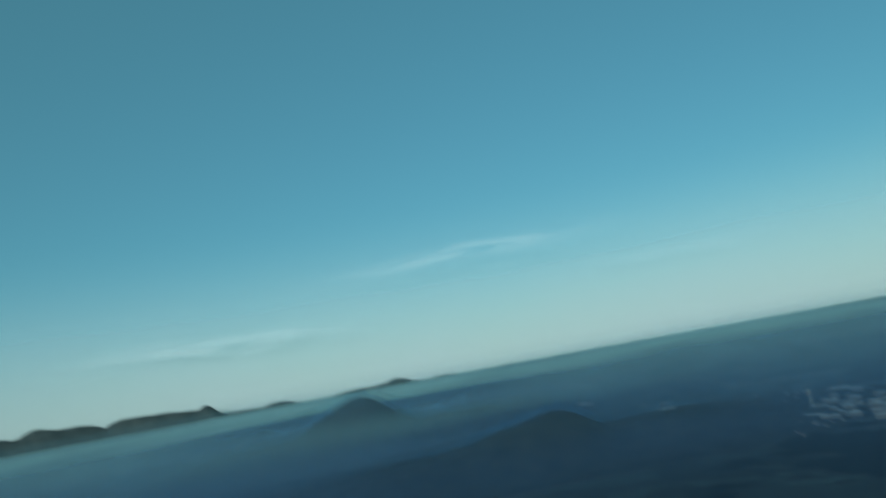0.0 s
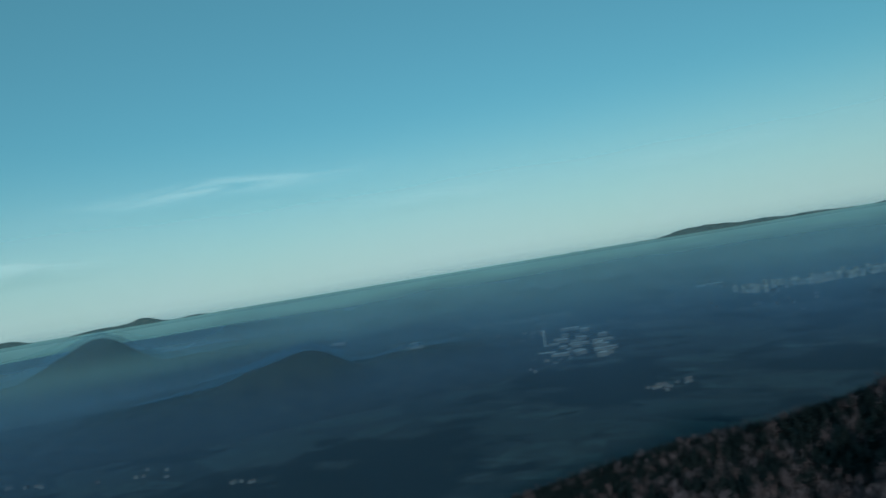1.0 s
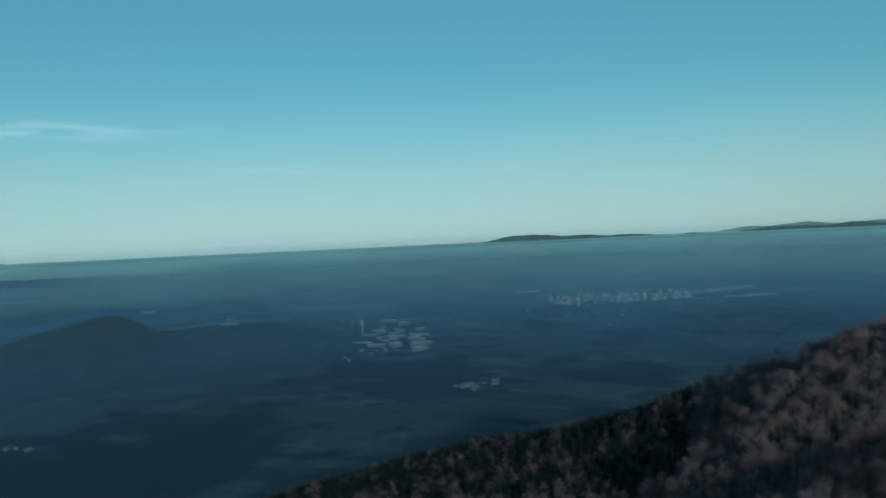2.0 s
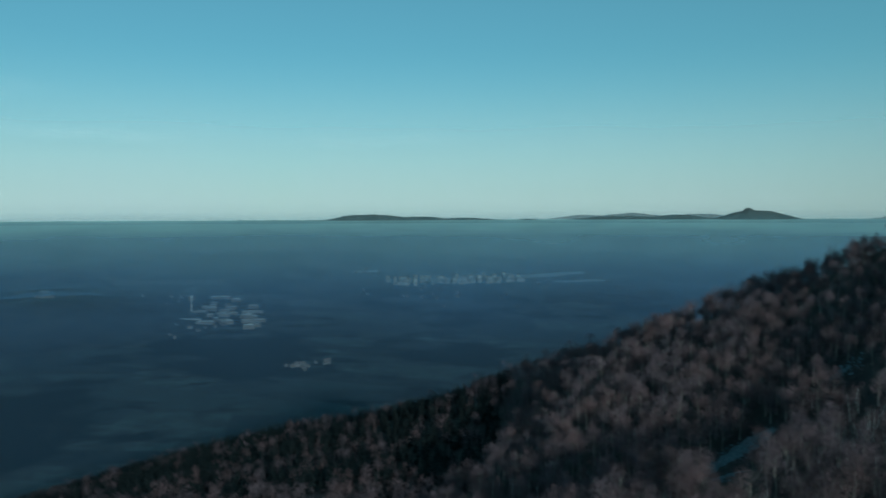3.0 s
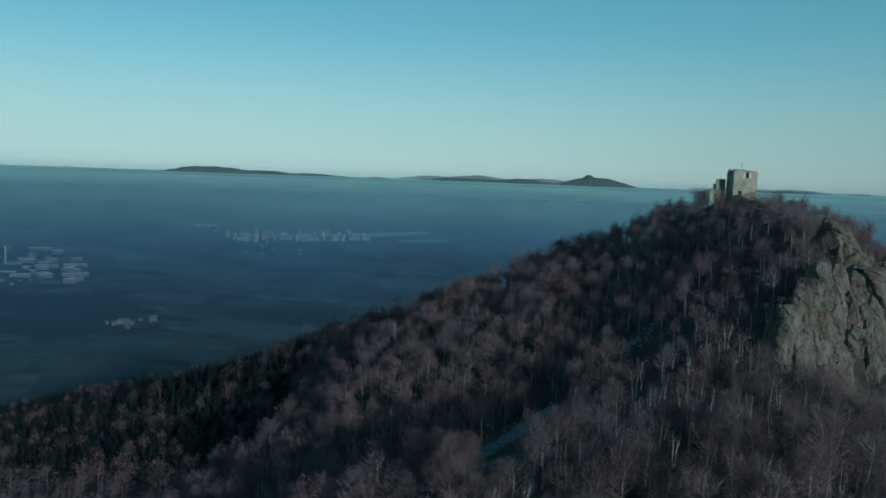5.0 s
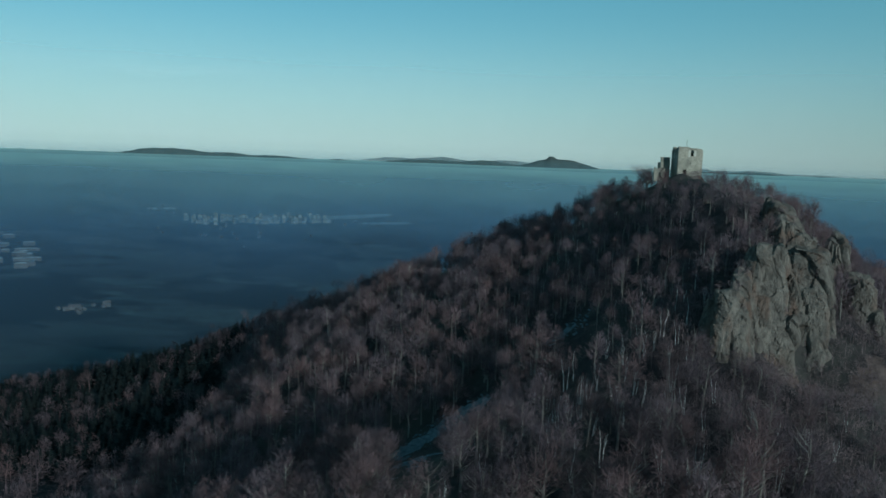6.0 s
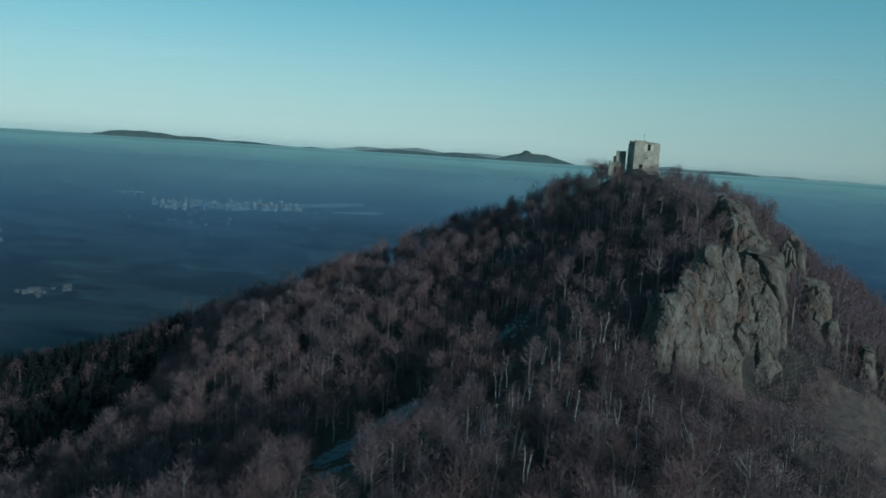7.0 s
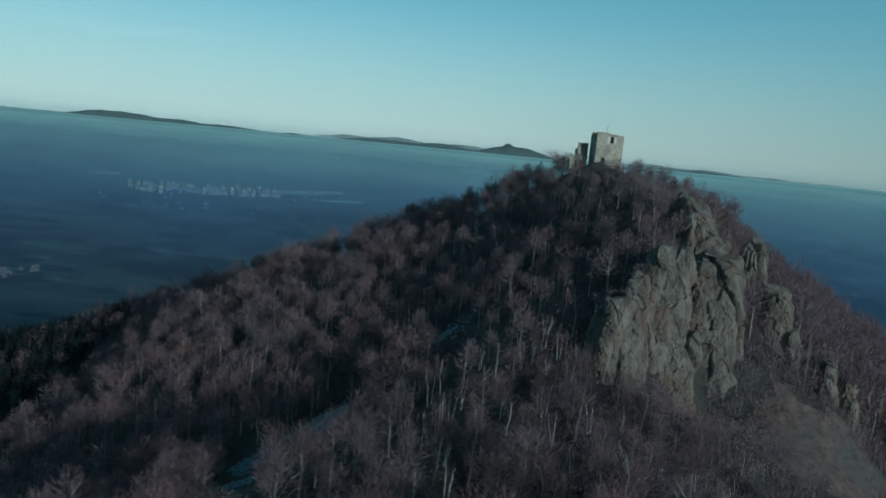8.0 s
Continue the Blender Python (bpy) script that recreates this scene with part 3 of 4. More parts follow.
# ---- crags ----
def crag(x, y, low, high, wide, deep, turn, seed, lean=.2, taper=.8, crown=(0, 0)):
    """A fissured rock buttress of angular blocks that narrows upwards and leans back; crown: how its top falls along and across."""
    nu, nv = 180, 100
    tall = high - low
    th, a = np.meshgrid(np.linspace(0, 2 * np.pi, nu, endpoint=False), np.linspace(0, np.pi / 2, nv), indexing="xy")
    c, s_ = np.cos(th), np.sin(th)
    ex, ey = np.sign(c) * np.abs(c) ** .65, np.sign(s_) * np.abs(s_) ** .65
    z = np.sin(a) ** .8
    r = np.cos(a) ** .3 * (1 - (1 - taper) * z)
    p = np.stack([wide / 2 * ex * r, deep / 2 * ey * r + lean * z * tall * .5, z * tall], -1)
    p[..., 2] += z ** 3 * (crown[0] * p[..., 0] + crown[1] * p[..., 1])
    out = np.stack([c / wide, s_ / deep], -1)
    out /= np.linalg.norm(out, axis=-1, keepdims=True)
    flat_p = p.reshape(-1, 3)
    push, rise = np.zeros(len(flat_p)), np.zeros(len(flat_p))
    off = Vector((seed * 13.7, seed * 5.1, seed * 9.3))
    for n, q in enumerate(flat_p):
        v = Vector(q) + off
        w = v + noise.noise_vector(v * .2) * .8
        near, hearts = noise.voronoi(Vector((w.x * .145 + w.z * .03, w.y * .145, w.z * .055)))  # tall blocks
        small, hearts_s = noise.voronoi(Vector((w.x * .42, w.y * .42 + w.z * .08, w.z * .2)))  # broken pieces on them
        stand = math.sin(hearts[0].x * 91.7 + hearts[0].y * 47.3 + hearts[0].z * 29.9)
        stand *= min(1.0, (near[1] - near[0]) / .06)
        chip = math.sin(hearts_s[0].x * 81.1 + hearts_s[0].y * 57.7 + hearts_s[0].z * 39.3)
        push[n] = (.85 * stand + .24 * chip - .5 * math.exp(-(near[1] - near[0]) / .04) - .1 * math.exp(-(small[1] - small[0]) / .05)
                   + 1.0 * noise.noise(v * .12) + .34 * noise.noise(v * .5) + .2 * noise.noise(v * 1.3) + .1 * noise.noise(v * 2.9))
        rise[n] = 1.1 * stand + .25 * chip + .9 * noise.noise(v * .3)
    p[..., :2] += out * push.reshape(nv, nu)[..., None]
    p[..., 2] += z ** 2 * rise.reshape(nv, nu)
    i, j = np.meshgrid(np.arange(nu), np.arange(nv - 1), indexing="ij")
    a, c = (j * nu + i).ravel(), (j * nu + (i + 1) % nu).ravel()
    f = np.concatenate([np.stack([a, c, c + nu], 1), np.stack([a, c + nu, a + nu], 1)])
    ob = part("crag", mesh_object("crag", p.reshape(-1, 3), f, [M_ROCK]))
    ob.matrix_basis = pose(x, y, low, 0, 0, turn)
    return tagged(ob, "steep grey fissured rock crag rising from bare woods", "rock", "crags below the keep")


crag(11, -117, -56, -26.5, 13, 13, 10, 1, .2, .75, (.1, 0))
crag(14.2, -110, -48, -23, 7.5, 9, 20, 12)
crag(20.5, -104, -58, -16.5, 14, 16, 8, 2, .22, .84, (-.05, 0))
crag(30, -100, -58, -19.5, 15.5, 19, -6, 3, .35, .8, (-.2, .3))
crag(24.5, -109.5, -60, -35, 13, 10, 14, 23, .4, .7, (0, .4))
crag(28.3, -88.5, -46, -11.5, 14.5, 18, 4, 16, .25, .76, (-.35, .3))
crag(26, -77, -36, -7.4, 12.5, 17, 12, 4, .2, .7, (-.4, .2))
crag(39.3, -83, -50, -15, 9.5, 15, -10, 5, .15, .72, (-.4, .2))
crag(45.8, -91, -56, -24.5, 11.5, 12, 6, 6, .15, .72, (-.3, 0))
crag(56.2, -98.5, -68, -37.5, 6, 7, 10, 7, .1, .6, (-.2, 0))
crag(60.8, -98.5, -70, -41, 6.5, 7, -12, 8, .1, .65, (-.4, 0))
crag(18, -61, -18, -5.3, 6.5, 8, -10, 13, .2, .6)
crag(8, -50, -20, -5.5, 7, 8, 20, 9, .2, .6)
crag(3.5, -.8, -9, -1.6, 12, 6, 15, 15, .1, .7)


# ---- trees ----
def limb(pts, radii, sides):
    """A bent, tapering stick: vertices and triangles."""
    v, f = [], []
    for n, (p, r) in enumerate(zip(pts, radii)):
        for k in range(sides):
            a = 2 * math.pi * k / sides
            v.append((p[0] + r * math.cos(a), p[1] + r * math.sin(a), p[2]))
        if n:
            o = (n - 1) * sides
            for k in range(sides):
                a, b = o + k, o + (k + 1) % sides
                f += [(a, b, b + sides), (a, b + sides, a + sides)]
    return v, f


def bare_tree(seed, tall, wide, limbs, twigs, sides=5, blade=.17, stout=.017):
    """Trunk with limbs, and a crown of many fine twigs, each as two arrays; height along z from 0."""
    r = random.Random(seed)
    tv, tf, cv, cf = [], [], [], []

    def add(vs, fs, part_):
        o = len(part_[0])
        part_[0].extend(vs)
        part_[1].extend([tuple(i + o for i in t) for t in fs])
    bend = [(r.uniform(-.05, .05) * tall * k / 4, r.uniform(-.05, .05) * tall * k / 4, tall * .86 * k / 4) for k in range(5)]
    bend[0] = (0, 0, -1.2)
    thick = tall * stout
    add(*limb(bend, [thick * 1.4, thick, thick * .8, thick * .5, thick * .16], sides), (tv, tf))
    tips = []
    for n in range(limbs):
        h = r.uniform(.28, .85)
        k = min(3, int(h * 4))
        base = Vector(bend[k]).lerp(Vector(bend[k + 1]), h * 4 - k) if k else Vector((0, 0, tall * .86 * h))
        a = n * 2.4 + r.uniform(-.5, .5)
        reach = wide * .5 * (1.15 - abs(h - .5)) * r.uniform(.7, 1.1)
        end = base + Vector((math.cos(a) * reach, math.sin(a) * reach, reach * r.uniform(.45, 1.1)))
        mid = base.lerp(end, .5) + Vector((0, 0, -reach * .08))
        add(*limb([base, mid, end], [thick * .42, thick * .26, thick * .08], 3), (tv, tf))
        tips += [(mid, end, a)]
    tips.append((Vector(bend[3]), Vector((bend[4][0], bend[4][1], tall * .95)), 0))
    heart = Vector((bend[2][0], bend[2][1], tall * .60))
    span = Vector((wide * .46, wide * .46, tall * .36))
    lobes = [Vector((r.gauss(0, .42), r.gauss(0, .42), r.gauss(0, .42))) for _ in range(7)]
    for n in range(twigs):
        c = lobes[n % len(lobes)]
        u = Vector((r.gauss(0, 1), r.gauss(0, 1), r.gauss(0, 1))).normalized() * (.55 * r.uniform(.1, 1) ** .4) + c
        s = heart + Vector((u.x * span.x, u.y * span.y, u.z * span.z))
        d = (Vector((u.x, u.y, u.z + .5)).normalized() * .8 + Vector((r.gauss(0, .5), r.gauss(0, .5), .2 + r.gauss(0, .4)))).normalized()
        long = r.uniform(.07, .14) * tall
        w = Vector((r.gauss(0, 1), r.gauss(0, 1), r.gauss(0, 1))).cross(d).normalized() * blade * r.uniform(.6, 1.4)
        o = len(cv)
        cv.extend([s - w * .5, s + w * .5, s + d * long])
        cf.append((o, o + 1, o + 2))
    return np.array([tuple(v) for v in tv], np.float32), np.array(tf), np.array([tuple(v) for v in cv], np.float32), np.array(cf)


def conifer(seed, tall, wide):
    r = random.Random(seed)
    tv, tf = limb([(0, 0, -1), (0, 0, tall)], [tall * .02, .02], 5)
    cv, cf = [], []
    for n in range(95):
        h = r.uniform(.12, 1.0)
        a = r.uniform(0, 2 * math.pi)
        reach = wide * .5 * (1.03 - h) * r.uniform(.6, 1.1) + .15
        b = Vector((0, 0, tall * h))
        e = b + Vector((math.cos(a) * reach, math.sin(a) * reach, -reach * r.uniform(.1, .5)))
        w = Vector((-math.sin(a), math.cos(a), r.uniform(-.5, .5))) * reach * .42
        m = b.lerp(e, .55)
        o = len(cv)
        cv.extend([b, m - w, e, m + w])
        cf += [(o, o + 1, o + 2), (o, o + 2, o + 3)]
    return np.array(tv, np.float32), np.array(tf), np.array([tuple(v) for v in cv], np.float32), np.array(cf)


def birch(seed, stems, twigs, sides, blade):
    """A clump of slender stems leaning apart."""
    r = random.Random(seed)
    out, index, count = ([], [], [], []), [], [0, 0]
    for n in range(stems):
        tv, tf, cv, cf = bare_tree(seed * 7 + n, r.uniform(5.5, 9), r.uniform(2.2, 3.2), 6, twigs // stems, sides, blade, .0078)
        a, lean = r.uniform(0, 6.28) + n * 2.1, r.uniform(.02, .13)
        for v in (tv, cv):
            v[:, 0] += math.cos(a) * (lean * v[:, 2] + .35 * (stems > 1))
            v[:, 1] += math.sin(a) * (lean * v[:, 2] + .35 * (stems > 1))
        out[0].append(tv), out[1].append(tf + count[0]), out[2].append(cv), out[3].append(cf + count[1])
        index.append(np.arange(len(tf)) >= 8 * sides)
        count[0] += len(tv)
        count[1] += len(cv)
    return tuple(np.concatenate(o) for o in out) + (np.concatenate(index),)


FULL = [bare_tree(40 + k, 13, w, 17, 1150, 6, .062) for k, w in enumerate((6.6, 7.6, 6.0, 8.2, 7.0, 7.2))]
PLAIN_T = [bare_tree(60 + k, 13, w, 9, 640, 4, .1) for k, w in enumerate((6.6, 7.6, 6.2, 8.2, 7.2, 6.4))]
THIN = [bare_tree(80 + k, 12, w, 4, 190, 3, .16) for k, w in enumerate((7.4, 8.4, 7.0, 9.0))]
BIRCH = [birch(130 + k, n, 260, 5, .075) for k, n in enumerate((2, 3, 4, 3))]
SLIM = [birch(110 + k, n, 200, 4, .10) for k, n in enumerate((1, 2, 3, 2))]
BUSH = [bare_tree(90 + k, 3, 3.6, 4, 80, 3, .09) for k in range(4)]
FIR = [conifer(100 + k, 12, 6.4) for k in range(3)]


def scatter(x0, x1, y0, y1, gap, seed):
    """Places about gap apart, shaken off a grid."""
    g = np.random.default_rng(seed)
    x, y = np.meshgrid(np.arange(x0, x1, gap), np.arange(y0, y1, gap))
    x, y = x.ravel() + g.uniform(-.48, .48, x.size) * gap, y.ravel() + g.uniform(-.48, .48, y.size) * gap
    return x, y, g


CRAGS = [(o.matrix_basis.translation.x, o.matrix_basis.translation.y) for o in scene.objects if o.name.startswith("crag")]


def open_ground(x, y):
    """True where trees can stand: off the keep, the crags, the scree and the open slope."""
    ok = ~((x > -11.5) & (x < 10.8) & (y > -3) & (y < 15)) & (((x - 3) / 8) ** 2 + ((y + 10) / 11) ** 2 > 1)
    for cx, cy in CRAGS:
        ok &= np.hypot((x - cx), np.where(y < cy, (y - cy) * .62, (y - cy))) > 6.5
    ok &= ~((x > 2 + (y + 120) * -.12) & (y < -98) & (rough(x, y, 14, 77) > -.2))
    wob = .25 * rough(x, y, 9, 31)
    for s in (0, 5, 10, 15, 20, 25):
        ok &= scree_mask(x - .3 * s, y + .95 * s) + wob < .42
    return ok & (grass_mask(x, y) + wob < .55)


def plant(kinds, x, y, size, turn, g, trunk_index, crown_index, z=None):
    """All plants of a stand in one set of arrays."""
    z = land(x, y) if z is None else z
    pick = g.integers(0, len(kinds), len(x))
    V, F, I, base = [], [], [], 0
    for k, (tv, tf, cv, cf, *twiggy) in enumerate(kinds):
        sel = np.where(pick == k)[0]
        if not len(sel):
            continue
        v = np.concatenate([tv, cv])
        f = np.concatenate([tf, cf + len(tv)])
        stem = np.where(twiggy[0], 0, trunk_index) if twiggy else np.full(len(tf), trunk_index)
        idx = np.concatenate([stem, np.full(len(cf), crown_index)])
        c, s = np.cos(turn[sel]), np.sin(turn[sel])
        flare = g.uniform(.85, 1.2, len(sel)) * size[sel]
        px = (v[None, :, 0] * c[:, None] - v[None, :, 1] * s[:, None]) * flare[:, None] + x[sel, None]
        py = (v[None, :, 0] * s[:, None] + v[None, :, 1] * c[:, None]) * flare[:, None] + y[sel, None]
        pz = v[None, :, 2] * size[sel, None] + z[sel, None]
        V.append(np.stack([px, py, pz], -1).reshape(-1, 3))
        F.append((f[None] + (np.arange(len(sel)) * len(v))[:, None, None] + base).reshape(-1, 3))
        I.append(np.tile(idx, len(sel)))
        base += len(sel) * len(v)
    return np.concatenate(V), np.concatenate(F), np.concatenate(I)


def height_of(x, y, g):
    """Trees are stunted round the summit and on the rocks, taller down the slope."""
    low = np.clip((np.hypot(x - 5, y + 25) - 12) / 90, 0, 1)
    front = np.exp(-((x - 4) / 9) ** 2 - ((y + 8) / 9) ** 2)
    crest_d = np.exp(-((x + 56) / 20) ** 2 - ((y + 130) / 17) ** 2)
    foot = np.exp(-((x - 30) / 30) ** 4 - ((y + 125) / 25) ** 4)
    h = (.48 + .57 * low + .12 * ((x > 28) & (y > -78))) * (1 - .5 * front) * (1 - .5 * crest_d) * (1 - .4 * foot) * g.uniform(.75, 1.25, len(x))
    exposed = (np.abs(x - 3.5) < 7.5) & (y < 0) & (y > -80)  # scrub on the windy ridge never outgrows the summit
    flank = (x >= 11) & (x < 26) & (y < 4) & (y > -60)
    h = np.where(flank, np.minimum(h, np.maximum(.2, (3.2 - .25 * (x - 11) - land(x, y)) / 13.5)), h)
    return np.where(exposed, np.minimum(h, np.maximum(.16, (-1.5 - land(x, y)) / 13.5)), h)


def shade_fir_side(x, y):
    """Beyond the shoulder of the slope, where dark firs stand in for shade."""
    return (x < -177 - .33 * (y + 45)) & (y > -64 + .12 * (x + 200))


# the stand on the near slope
tx, ty, tg = scatter(-185, 150, -235, 70, 5.3, 11)
keepers = open_ground(tx, ty) & ~shade_fir_side(tx, ty) & ((tx > -75) | (tg.uniform(0, 1, len(tx)) < .7)) & (crest(tx, ty, SPINE_A) > land(tx, ty) - 60)
tx, ty = tx[keepers], ty[keepers]
th, tt = height_of(tx, ty, tg), tg.uniform(0, 6.28, len(tx))
# single trees: those of the strip of slope that lies lowest and those on the crest beside the keep
rank = np.where((ty < -118) & (tx > -95) & (tx < 62), np.abs(tx + 22) * .25 + np.abs(ty + 148), 500) - np.where((np.hypot(tx - 5, ty - 0) < 40) & (ty < 12), 480, 0)
order = np.argsort(rank)
alone, rest = order[:300], order[300:]
singles = [(mesh_object("trunk", tv, tf, [M_BARK], None, True), mesh_object("crown", cv, cf, [M_TWIG])) for tv, tf, cv, cf in FULL]
birches = [(mesh_object("trunk", tv, tf, [M_BIRCH, M_BARK], limb_, True), mesh_object("crown", cv, cf, [M_TWIG])) for tv, tf, cv, cf, limb_ in BIRCH]
pick = np.random.default_rng(5)
tz = land(tx, ty)


def birch_ground(x, y):
    """How many of the trees are birches: most in a band across the lower slope."""
    return .05 + .65 * np.exp(-((x + 14) / 26) ** 2 - ((y + 130) / 32) ** 2) + .6 * np.exp(-((x - 0) / 13) ** 2 - ((y + 98) / 16) ** 2) + .12 * (rough(x, y, 40, 71) > .1)


odds = birch_ground(tx, ty)
for i in alone:
    pale = pick.uniform() < odds[i]
    trunk_me, crown_me = birches[int(pick.integers(0, len(birches)))] if pale else singles[int(pick.integers(0, len(singles)))]
    tree = new("tree")
    tree.matrix_basis = pose(tx[i], ty[i], tz[i], pick.uniform(-5, 5), pick.uniform(-5, 5), math.degrees(tt[i])) @ Matrix.Diagonal((th[i] * 1.05, th[i] * 1.05, th[i], 1))
    part("trunk", trunk_me, tree, "pale birch trunk" if pale else "")
    part("crown", crown_me, tree)
    tagged(tree, "leafless birch with a pale trunk on a steep slope" if pale else "leafless brown tree with fine bare twigs on the slope", "tree", "bare trees on the hill")

birchy = tg.uniform(0, 1, len(rest)) < odds[rest]
broad, slim = rest[~birchy], rest[birchy]
v, f, idx = plant(PLAIN_T, tx[broad], ty[broad], th[broad], tt[broad], tg, 0, 1)
v2, f2, idx2 = plant(SLIM, tx[slim], ty[slim], th[slim], tt[slim], tg, 2, 1)
wood = part("woodland", mesh_object("woodland", np.concatenate([v, v2]), np.concatenate([f, f2 + len(v)]), [M_BARK, M_TWIG, M_BIRCH], np.concatenate([idx, idx2])))
tagged(wood, "dense leafless brown woodland covering the hill", "woodland", kind="stuff")

# farther stands along the ridge and down to the plain
fx_, fy_, fg = scatter(-760, -175, -330, 260, 8.2, 13)
hz = land(fx_, fy_) - plain(fx_, fy_)
behind = fy_ - (90 - (fx_ + 140) * .36)
sel = (hz > 20) & (behind < 30) & ~(shade_fir_side(fx_, fy_) & (fg.uniform(0, 1, len(fx_)) < .97))
fx_, fy_ = fx_[sel], fy_[sel]
v, f, idx = plant(THIN, fx_, fy_, fg.uniform(.8, 1.25, len(fx_)), fg.uniform(0, 6.28, len(fx_)), fg, 1, 1)
tagged(part("woodland", mesh_object("woodland", v, f, [M_BARK, M_TWIG], idx)), "leafless woodland along the falling ridge", "woodland", kind="stuff")

# bare woods past the shoulder, dark firs put in for shade; few on crest
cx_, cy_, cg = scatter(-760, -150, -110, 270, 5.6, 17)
sel = shade_fir_side(cx_, cy_) & (cy_ - (90 - (cx_ + 140) * .36) < 26) & (land(cx_, cy_) - plain(cx_, cy_) > 15)
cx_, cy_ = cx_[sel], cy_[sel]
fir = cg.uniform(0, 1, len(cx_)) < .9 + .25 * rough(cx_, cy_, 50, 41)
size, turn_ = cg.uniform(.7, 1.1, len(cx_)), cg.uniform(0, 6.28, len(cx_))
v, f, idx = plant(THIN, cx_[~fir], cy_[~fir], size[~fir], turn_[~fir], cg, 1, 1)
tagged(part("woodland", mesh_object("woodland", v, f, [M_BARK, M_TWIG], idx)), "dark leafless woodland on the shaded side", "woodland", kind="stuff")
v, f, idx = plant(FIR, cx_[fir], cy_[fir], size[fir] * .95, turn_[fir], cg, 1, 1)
tagged(part("fir_stand", mesh_object("fir_stand", v, f, [M_BARK, M_SHADE_NEEDLE], idx)), "near-black firs standing in for shade beyond the shoulder", "woodland", kind="stuff")
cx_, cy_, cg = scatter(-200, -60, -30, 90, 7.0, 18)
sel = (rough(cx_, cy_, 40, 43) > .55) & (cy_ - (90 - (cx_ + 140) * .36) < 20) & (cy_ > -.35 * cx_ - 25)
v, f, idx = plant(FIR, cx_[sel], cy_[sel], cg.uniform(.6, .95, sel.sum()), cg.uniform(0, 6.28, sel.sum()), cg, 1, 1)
tagged(part("fir_stand", mesh_object("fir_stand", v, f, [M_BARK, M_SHADE_NEEDLE], idx)), "dark green firs among bare trees", "woodland", kind="stuff")

# undergrowth
bx, by, bg = scatter(-110, 110, -225, 30, 3.1, 19)
wob = .3 * rough(bx, by, 12, 51)
sel = ~((bx > -8) & (bx < 9) & (by > -9) & (by < 13)) & (scree_mask(bx, by) < .25) & (grass_mask(bx, by) + wob < .75) & ((bx > -8) | (bg.uniform(0, 1, len(bx)) < .35))
bx, by = bx[sel], by[sel]
gx2, gy2, _ = scatter(-6, 80, -190, -84, 2.0, 29)
ok2 = (grass_mask(gx2, gy2) + .3 * rough(gx2, gy2, 9, 53) < .6)
for cx, cy in [c for c in CRAGS if c[0] < 32]:
    ok2 &= np.hypot(gx2 - cx, (gy2 - cy) * .62) > 5.5
bx, by = np.concatenate([bx, gx2[ok2]]), np.concatenate([by, gy2[ok2]])
gx3, gy3, _ = scatter(28, 100, -165, -84, 1.25, 37)
in_grass = grass_mask(gx3, gy3) > .35
bx, by = np.concatenate([bx, gx3[in_grass]]), np.concatenate([by, gy3[in_grass]])
tuft = np.concatenate([np.ones(sel.sum()), np.full(ok2.sum(), 1.35), np.full(in_grass.sum(), .5)])
v, f, idx = plant(BUSH, bx, by, bg.uniform(.5, 1.15, len(bx)) * tuft, bg.uniform(0, 6.28, len(bx)), bg, 0, 0)
tagged(part("undergrowth", mesh_object("undergrowth", v, f, [M_SHRUB], idx)), "low brown brushwood and saplings", "undergrowth", kind="stuff")


# brush rooted on the ledges of the crags
lx, ly, lz = [], [], []
for o in [o for o in scene.objects if o.name.startswith("crag")]:
    lr = random.Random(len(lx))
    flats = [o.matrix_basis @ p.co for p in o.data.vertices if p.normal.z > .6 and p.co.z > 6]
    for p in lr.sample(flats, min(9, len(flats))):
        lx.append(p.x), ly.append(p.y), lz.append(p.z)
lx, ly, lz = np.array(lx), np.array(ly), np.array(lz)
v, f, idx = plant(BUSH, lx, ly, bg.uniform(.45, .95, len(lx)), bg.uniform(0, 6.28, len(lx)), bg, 0, 0, lz)
tagged(part("ledge_brush", mesh_object("ledge_brush", v, f, [M_SHRUB], idx)), "bare brush rooted on rock ledges", "undergrowth", kind="stuff")


# ---- loose stones ----
def stone_template(seed):
    bm = bmesh.new()
    bmesh.ops.create_icosphere(bm, subdivisions=1, radius=1)
    r = random.Random(seed)
    for v in bm.verts:
        v.co *= r.uniform(.7, 1.15)
        v.co.z *= .6
    bm.verts.index_update()
    v = np.array([tuple(p.co) for p in bm.verts], np.float32)
    f = np.array([[p.index for p in q.verts] for q in bm.faces])
    bm.free()
    return v, f, np.zeros((0, 3), np.float32), np.zeros((0, 3), int)


STONES = [stone_template(k) for k in range(5)]
sx, sy, sg = scatter(-100, 90, -190, -70, 1.2, 23)
w = scree_mask(sx, sy) + .3 * grass_mask(sx, sy) * (sg.uniform(0, 1, len(sx)) > .9)
sel = w + .25 * rough(sx, sy, 7, 61) > .35
sx, sy = sx[sel], sy[sel]
v, f, idx = plant(STONES, sx, sy, sg.uniform(.3, 1.0, len(sx)) ** 1.8 * .8, sg.uniform(0, 6.28, len(sx)), sg, 0, 0)
tagged(part("scree", mesh_object("scree", v, f, [M_SCREE], idx)), "grey boulders of a stony run on the slope", "stones", kind="stuff")


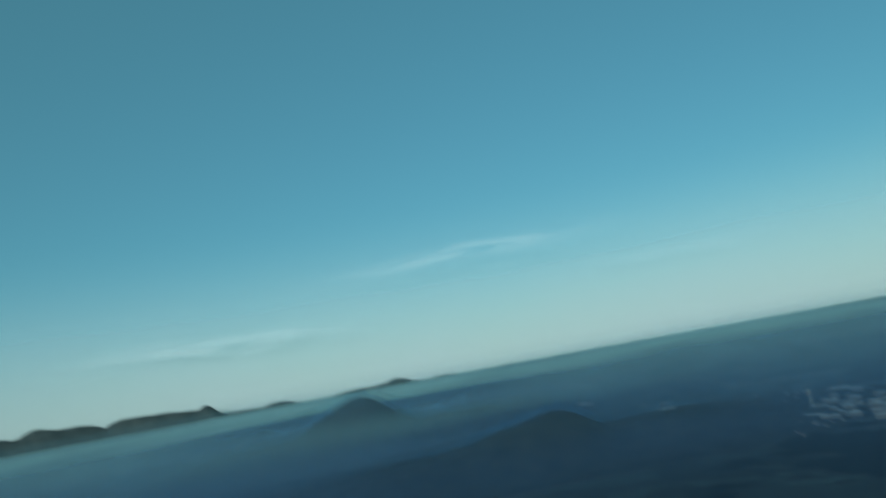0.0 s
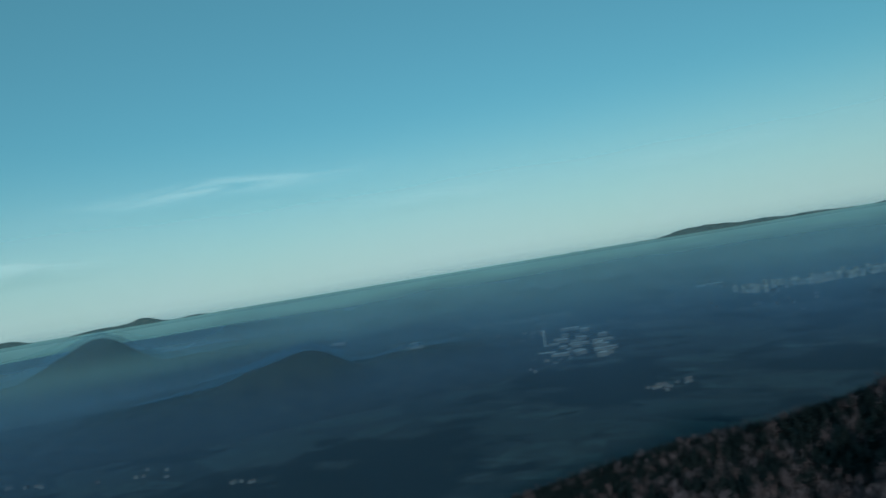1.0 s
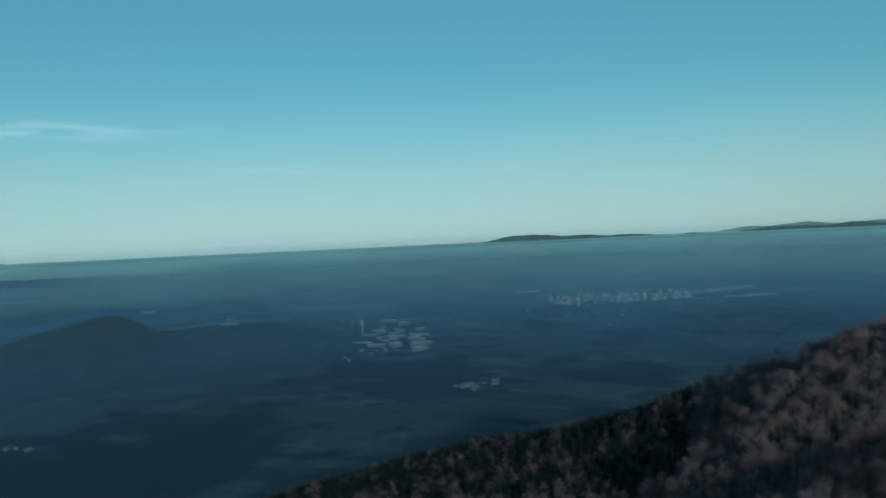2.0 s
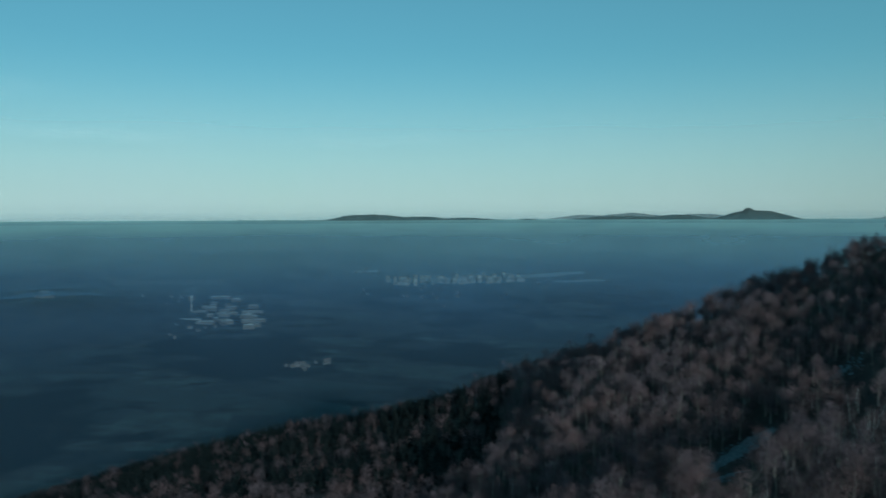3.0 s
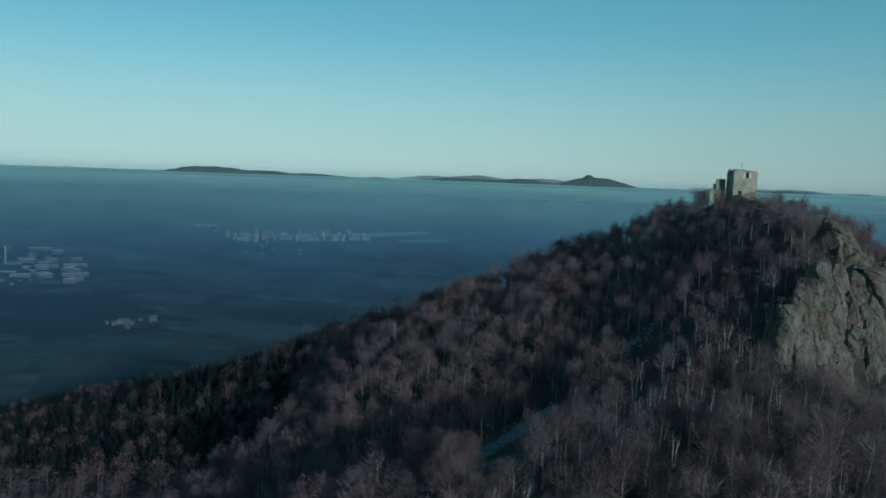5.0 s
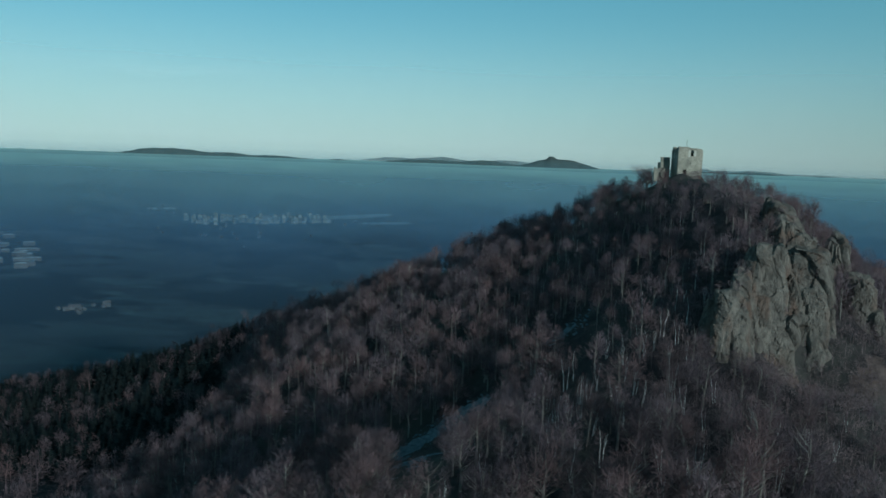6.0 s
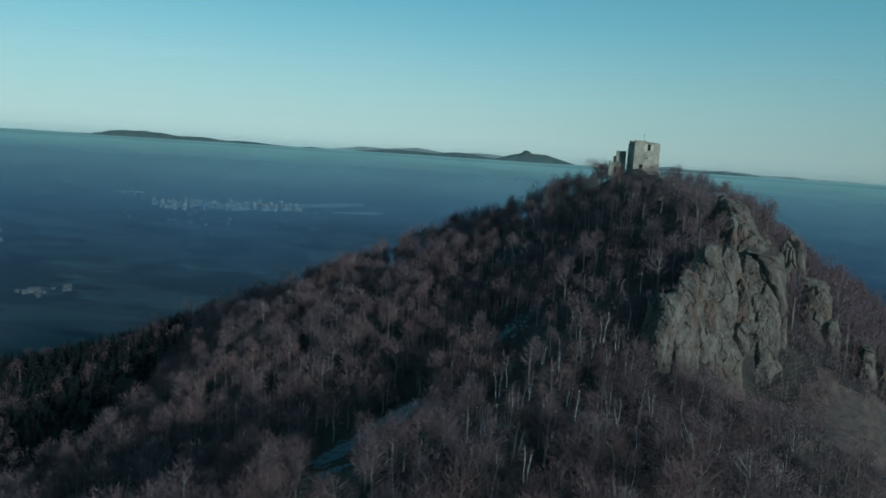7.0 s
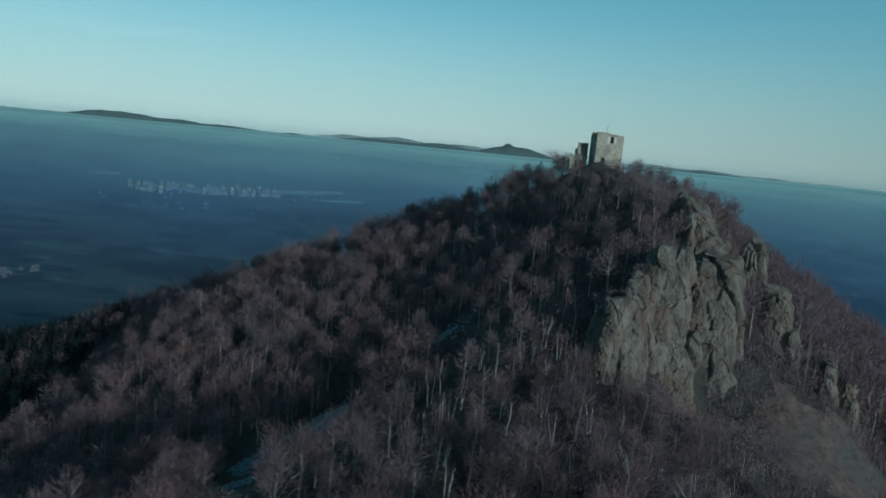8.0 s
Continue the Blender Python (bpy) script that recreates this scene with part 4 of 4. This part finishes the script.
# ---- town, works and villages on the plain ----
def block_mesh(name, w, d, h, mat, low=-6.0):
    """A plain block with slightly eased edges."""
    bm = bmesh.new()
    bmesh.ops.create_cube(bm, size=1)
    for p in bm.verts:
        p.co = Vector((p.co.x * w, p.co.y * d, low if p.co.z < 0 else h))
    bmesh.ops.bevel(bm, geom=bm.edges[:], offset=min(w, d) * .02, segments=1, affect="EDGES")
    return from_bmesh(name, bm, mat)


def tower_block(w, d, h, label):
    b = tagged(new("apartment_block"), label, "building", "apartment blocks of the town")
    part("wall", block_mesh("wall", w, d, h, M_WHITE), b)
    part("roof", block_mesh("roof", w * .96, d * .96, h + 1.6, M_TILE, h - 1), b)
    part("stair_head", block_mesh("stair_head", w * .3, d * .4, h + 5, M_WHITE, h), b)
    return b


def house(w, d, h):
    b = tagged(new("house"), "small grey house with a dark pitched roof", "house", "houses of the villages")
    part("wall", block_mesh("wall", w, d, h, M_HOUSE), b)
    bm = bmesh.new()
    a = [bm.verts.new(p) for p in ((-w * .55, -d * .55, h), (w * .55, -d * .55, h), (w * .55, d * .55, h), (-w * .55, d * .55, h), (-w * .55, 0, h + d * .45), (w * .55, 0, h + d * .45))]
    for q in ((0, 1, 5, 4), (2, 3, 4, 5), (0, 4, 3), (1, 2, 5), (3, 2, 1, 0)):
        bm.faces.new([a[i] for i in q])
    part("roof", from_bmesh("roof", bm, M_TILE), b)
    return b


def hall(w, d, h):
    b = tagged(new("factory_hall"), "long pale flat-roofed factory hall", "building", "halls of the works")
    part("wall", block_mesh("wall", w, d, h, M_HOUSE), b)
    part("roof", block_mesh("roof", w * 1.01, d * 1.01, h + .8, M_ROOF, h - .3), b)
    part("skylight", block_mesh("skylight", w * .8, d * .12, h + 3, M_ROOF, h), b)
    return b


def put(ob, x, y, turn):
    ob.matrix_basis = pose(x, y, float(land(x, y)), 0, 0, turn)
    return ob


def spread(make, places, seed):
    """Copies of the made things at these places."""
    r = random.Random(seed)
    first = {}
    for kind, x, y, turn in places:
        if kind not in first:
            first[kind] = put(make(kind), x, y, turn)
        else:
            c = copy_thing(first[kind], pose(x, y, float(land(x, y)), 0, 0, turn))
            c.scale = (1, 1, r.uniform(.85, 1.15))


r = random.Random(8)
kinds = {0: (16, 14, 22), 1: (22, 12, 18), 2: (34, 12, 14), 3: (14, 12, 27)}
places = []
for n in range(72):
    a = n / 71
    x, y = -1830 + 440 * a, 2720 + 330 * a
    off = r.uniform(-1, 1)
    places.append((r.choice((0, 1, 2, 3, 1, 2)), x + 45 * off + r.uniform(-15, 15), y - 38 * off + r.uniform(-15, 15), r.choice((20, 35, 50, 125))))
spread(lambda k: tower_block(*kinds[k], "tall pale panel apartment block on the misty plain"), places, 1)

halls = {0: (58, 22, 9), 1: (36, 18, 11), 2: (72, 16, 8), 3: (24, 15, 12)}
places = [(0, -1915, 1680, 40), (2, -1990, 1690, 38), (1, -1880, 1730, 50), (1, -1740, 1680, 45), (3, -1760, 1720, 40), (0, -1800, 1790, 42), (3, -1860, 1850, 30),
          (2, -1930, 1930, 40), (1, -2010, 1880, 40), (3, -2060, 1800, 38), (1, -2130, 2080, 40), (2, -2220, 2100, 42), (3, -2280, 2010, 40), (1, -1990, 2010, 35),
          (2, -2745, 1745, 30), (1, -2800, 1790, 28), (3, -2690, 1700, 35), (2, -3185, 1675, 30), (1, -3605, 880, 10), (2, -3560, 905, 12)]
for _ in range(26):
    a = r.uniform(0, 1)
    places.append((r.choice((3, 3, 1)), -1790 - 330 * a + r.gauss(0, 45), 1690 + 260 * a + r.gauss(0, 45), r.choice((35, 40, 45, 130))))
spread(lambda k: hall(*halls[k]), places, 2)

chimney = tagged(new("factory_chimney"), "tall slim pale chimney of the works", "chimney")
bm = bmesh.new()
tube(bm, [(0, 0, -5), (0, 0, 30), (0, 0, 66)], (3.0, 2.2, 1.5), 14)
part("shaft", from_bmesh("shaft", bm, M_WHITE), chimney)
bm = bmesh.new()
tube(bm, [(0, 0, 64), (0, 0, 67)], (1.9, 1.9), 14)
part("rim", from_bmesh("rim", bm, M_METAL), chimney)
put(chimney, -2075, 1790, 0)

homes = {0: (9, 7, 5), 1: (13, 8, 5.5), 2: (8, 6.5, 4.5)}
places = []
for cx, cy, n, wide in ((-1225, 1250, 10, 40), (-1200, 1300, 6, 44), (-2020, 330, 6, 110), (-2260, 130, 4, 70), (-1620, 350, 3, 40), (-1880, 1560, 10, 160),
                        (-1560, 2620, 16, 260), (-2060, 2870, 8, 90), (-1250, 3120, 12, 180), (-2350, 1950, 12, 150)):
    for _ in range(n):
        places.append((r.randint(0, 2), cx + r.gauss(0, wide * .5), cy + r.gauss(0, wide * .5), r.uniform(0, 180)))
spread(lambda k: house(*homes[k]), places, 3)


def field(x, y, w, d, turn, seed, mat=M_FIELD):
    """A pale open field lying on the plain, with an uneven edge."""
    n, k = 36, 8
    c, s = math.cos(radians(turn)), math.sin(radians(turn))
    i, j = np.meshgrid(np.arange(n + 1), np.arange(k + 1), indexing="ij")
    edge = 1 + .35 * value_noise(i * 1.0, i * 0.0, 4.0, seed)
    a, b_ = (i / n - .5) * w, (j / k - .5) * d * edge * (1 - np.abs(2 * i / n - 1) ** 14)
    px, py = (x + a * c - b_ * s).ravel(), (y + a * s + b_ * c).ravel()
    vs, fs = np.stack([px, py, land(px, py) + 2.5], 1), []
    for i in range(n):
        for j in range(k):
            a = i * (k + 1) + j
            fs.append((a, a + k + 1, a + k + 2, a + 1))
    return tagged(part("field", mesh_object("field", vs, fs, [mat], None, True)), "pale frosty field on the plain", "field", kind="structure")


field(-1290, 3185, 330, 60, 40, 1, M_FROST)
field(-1130, 3110, 220, 45, 30, 2, M_FROST)
field(-860, 3030, 420, 26, 12, 3, M_FROST)
field(-2600, 2230, 460, 120, 40, 4)
field(-2060, 2880, 120, 40, 40, 6, M_FROST)
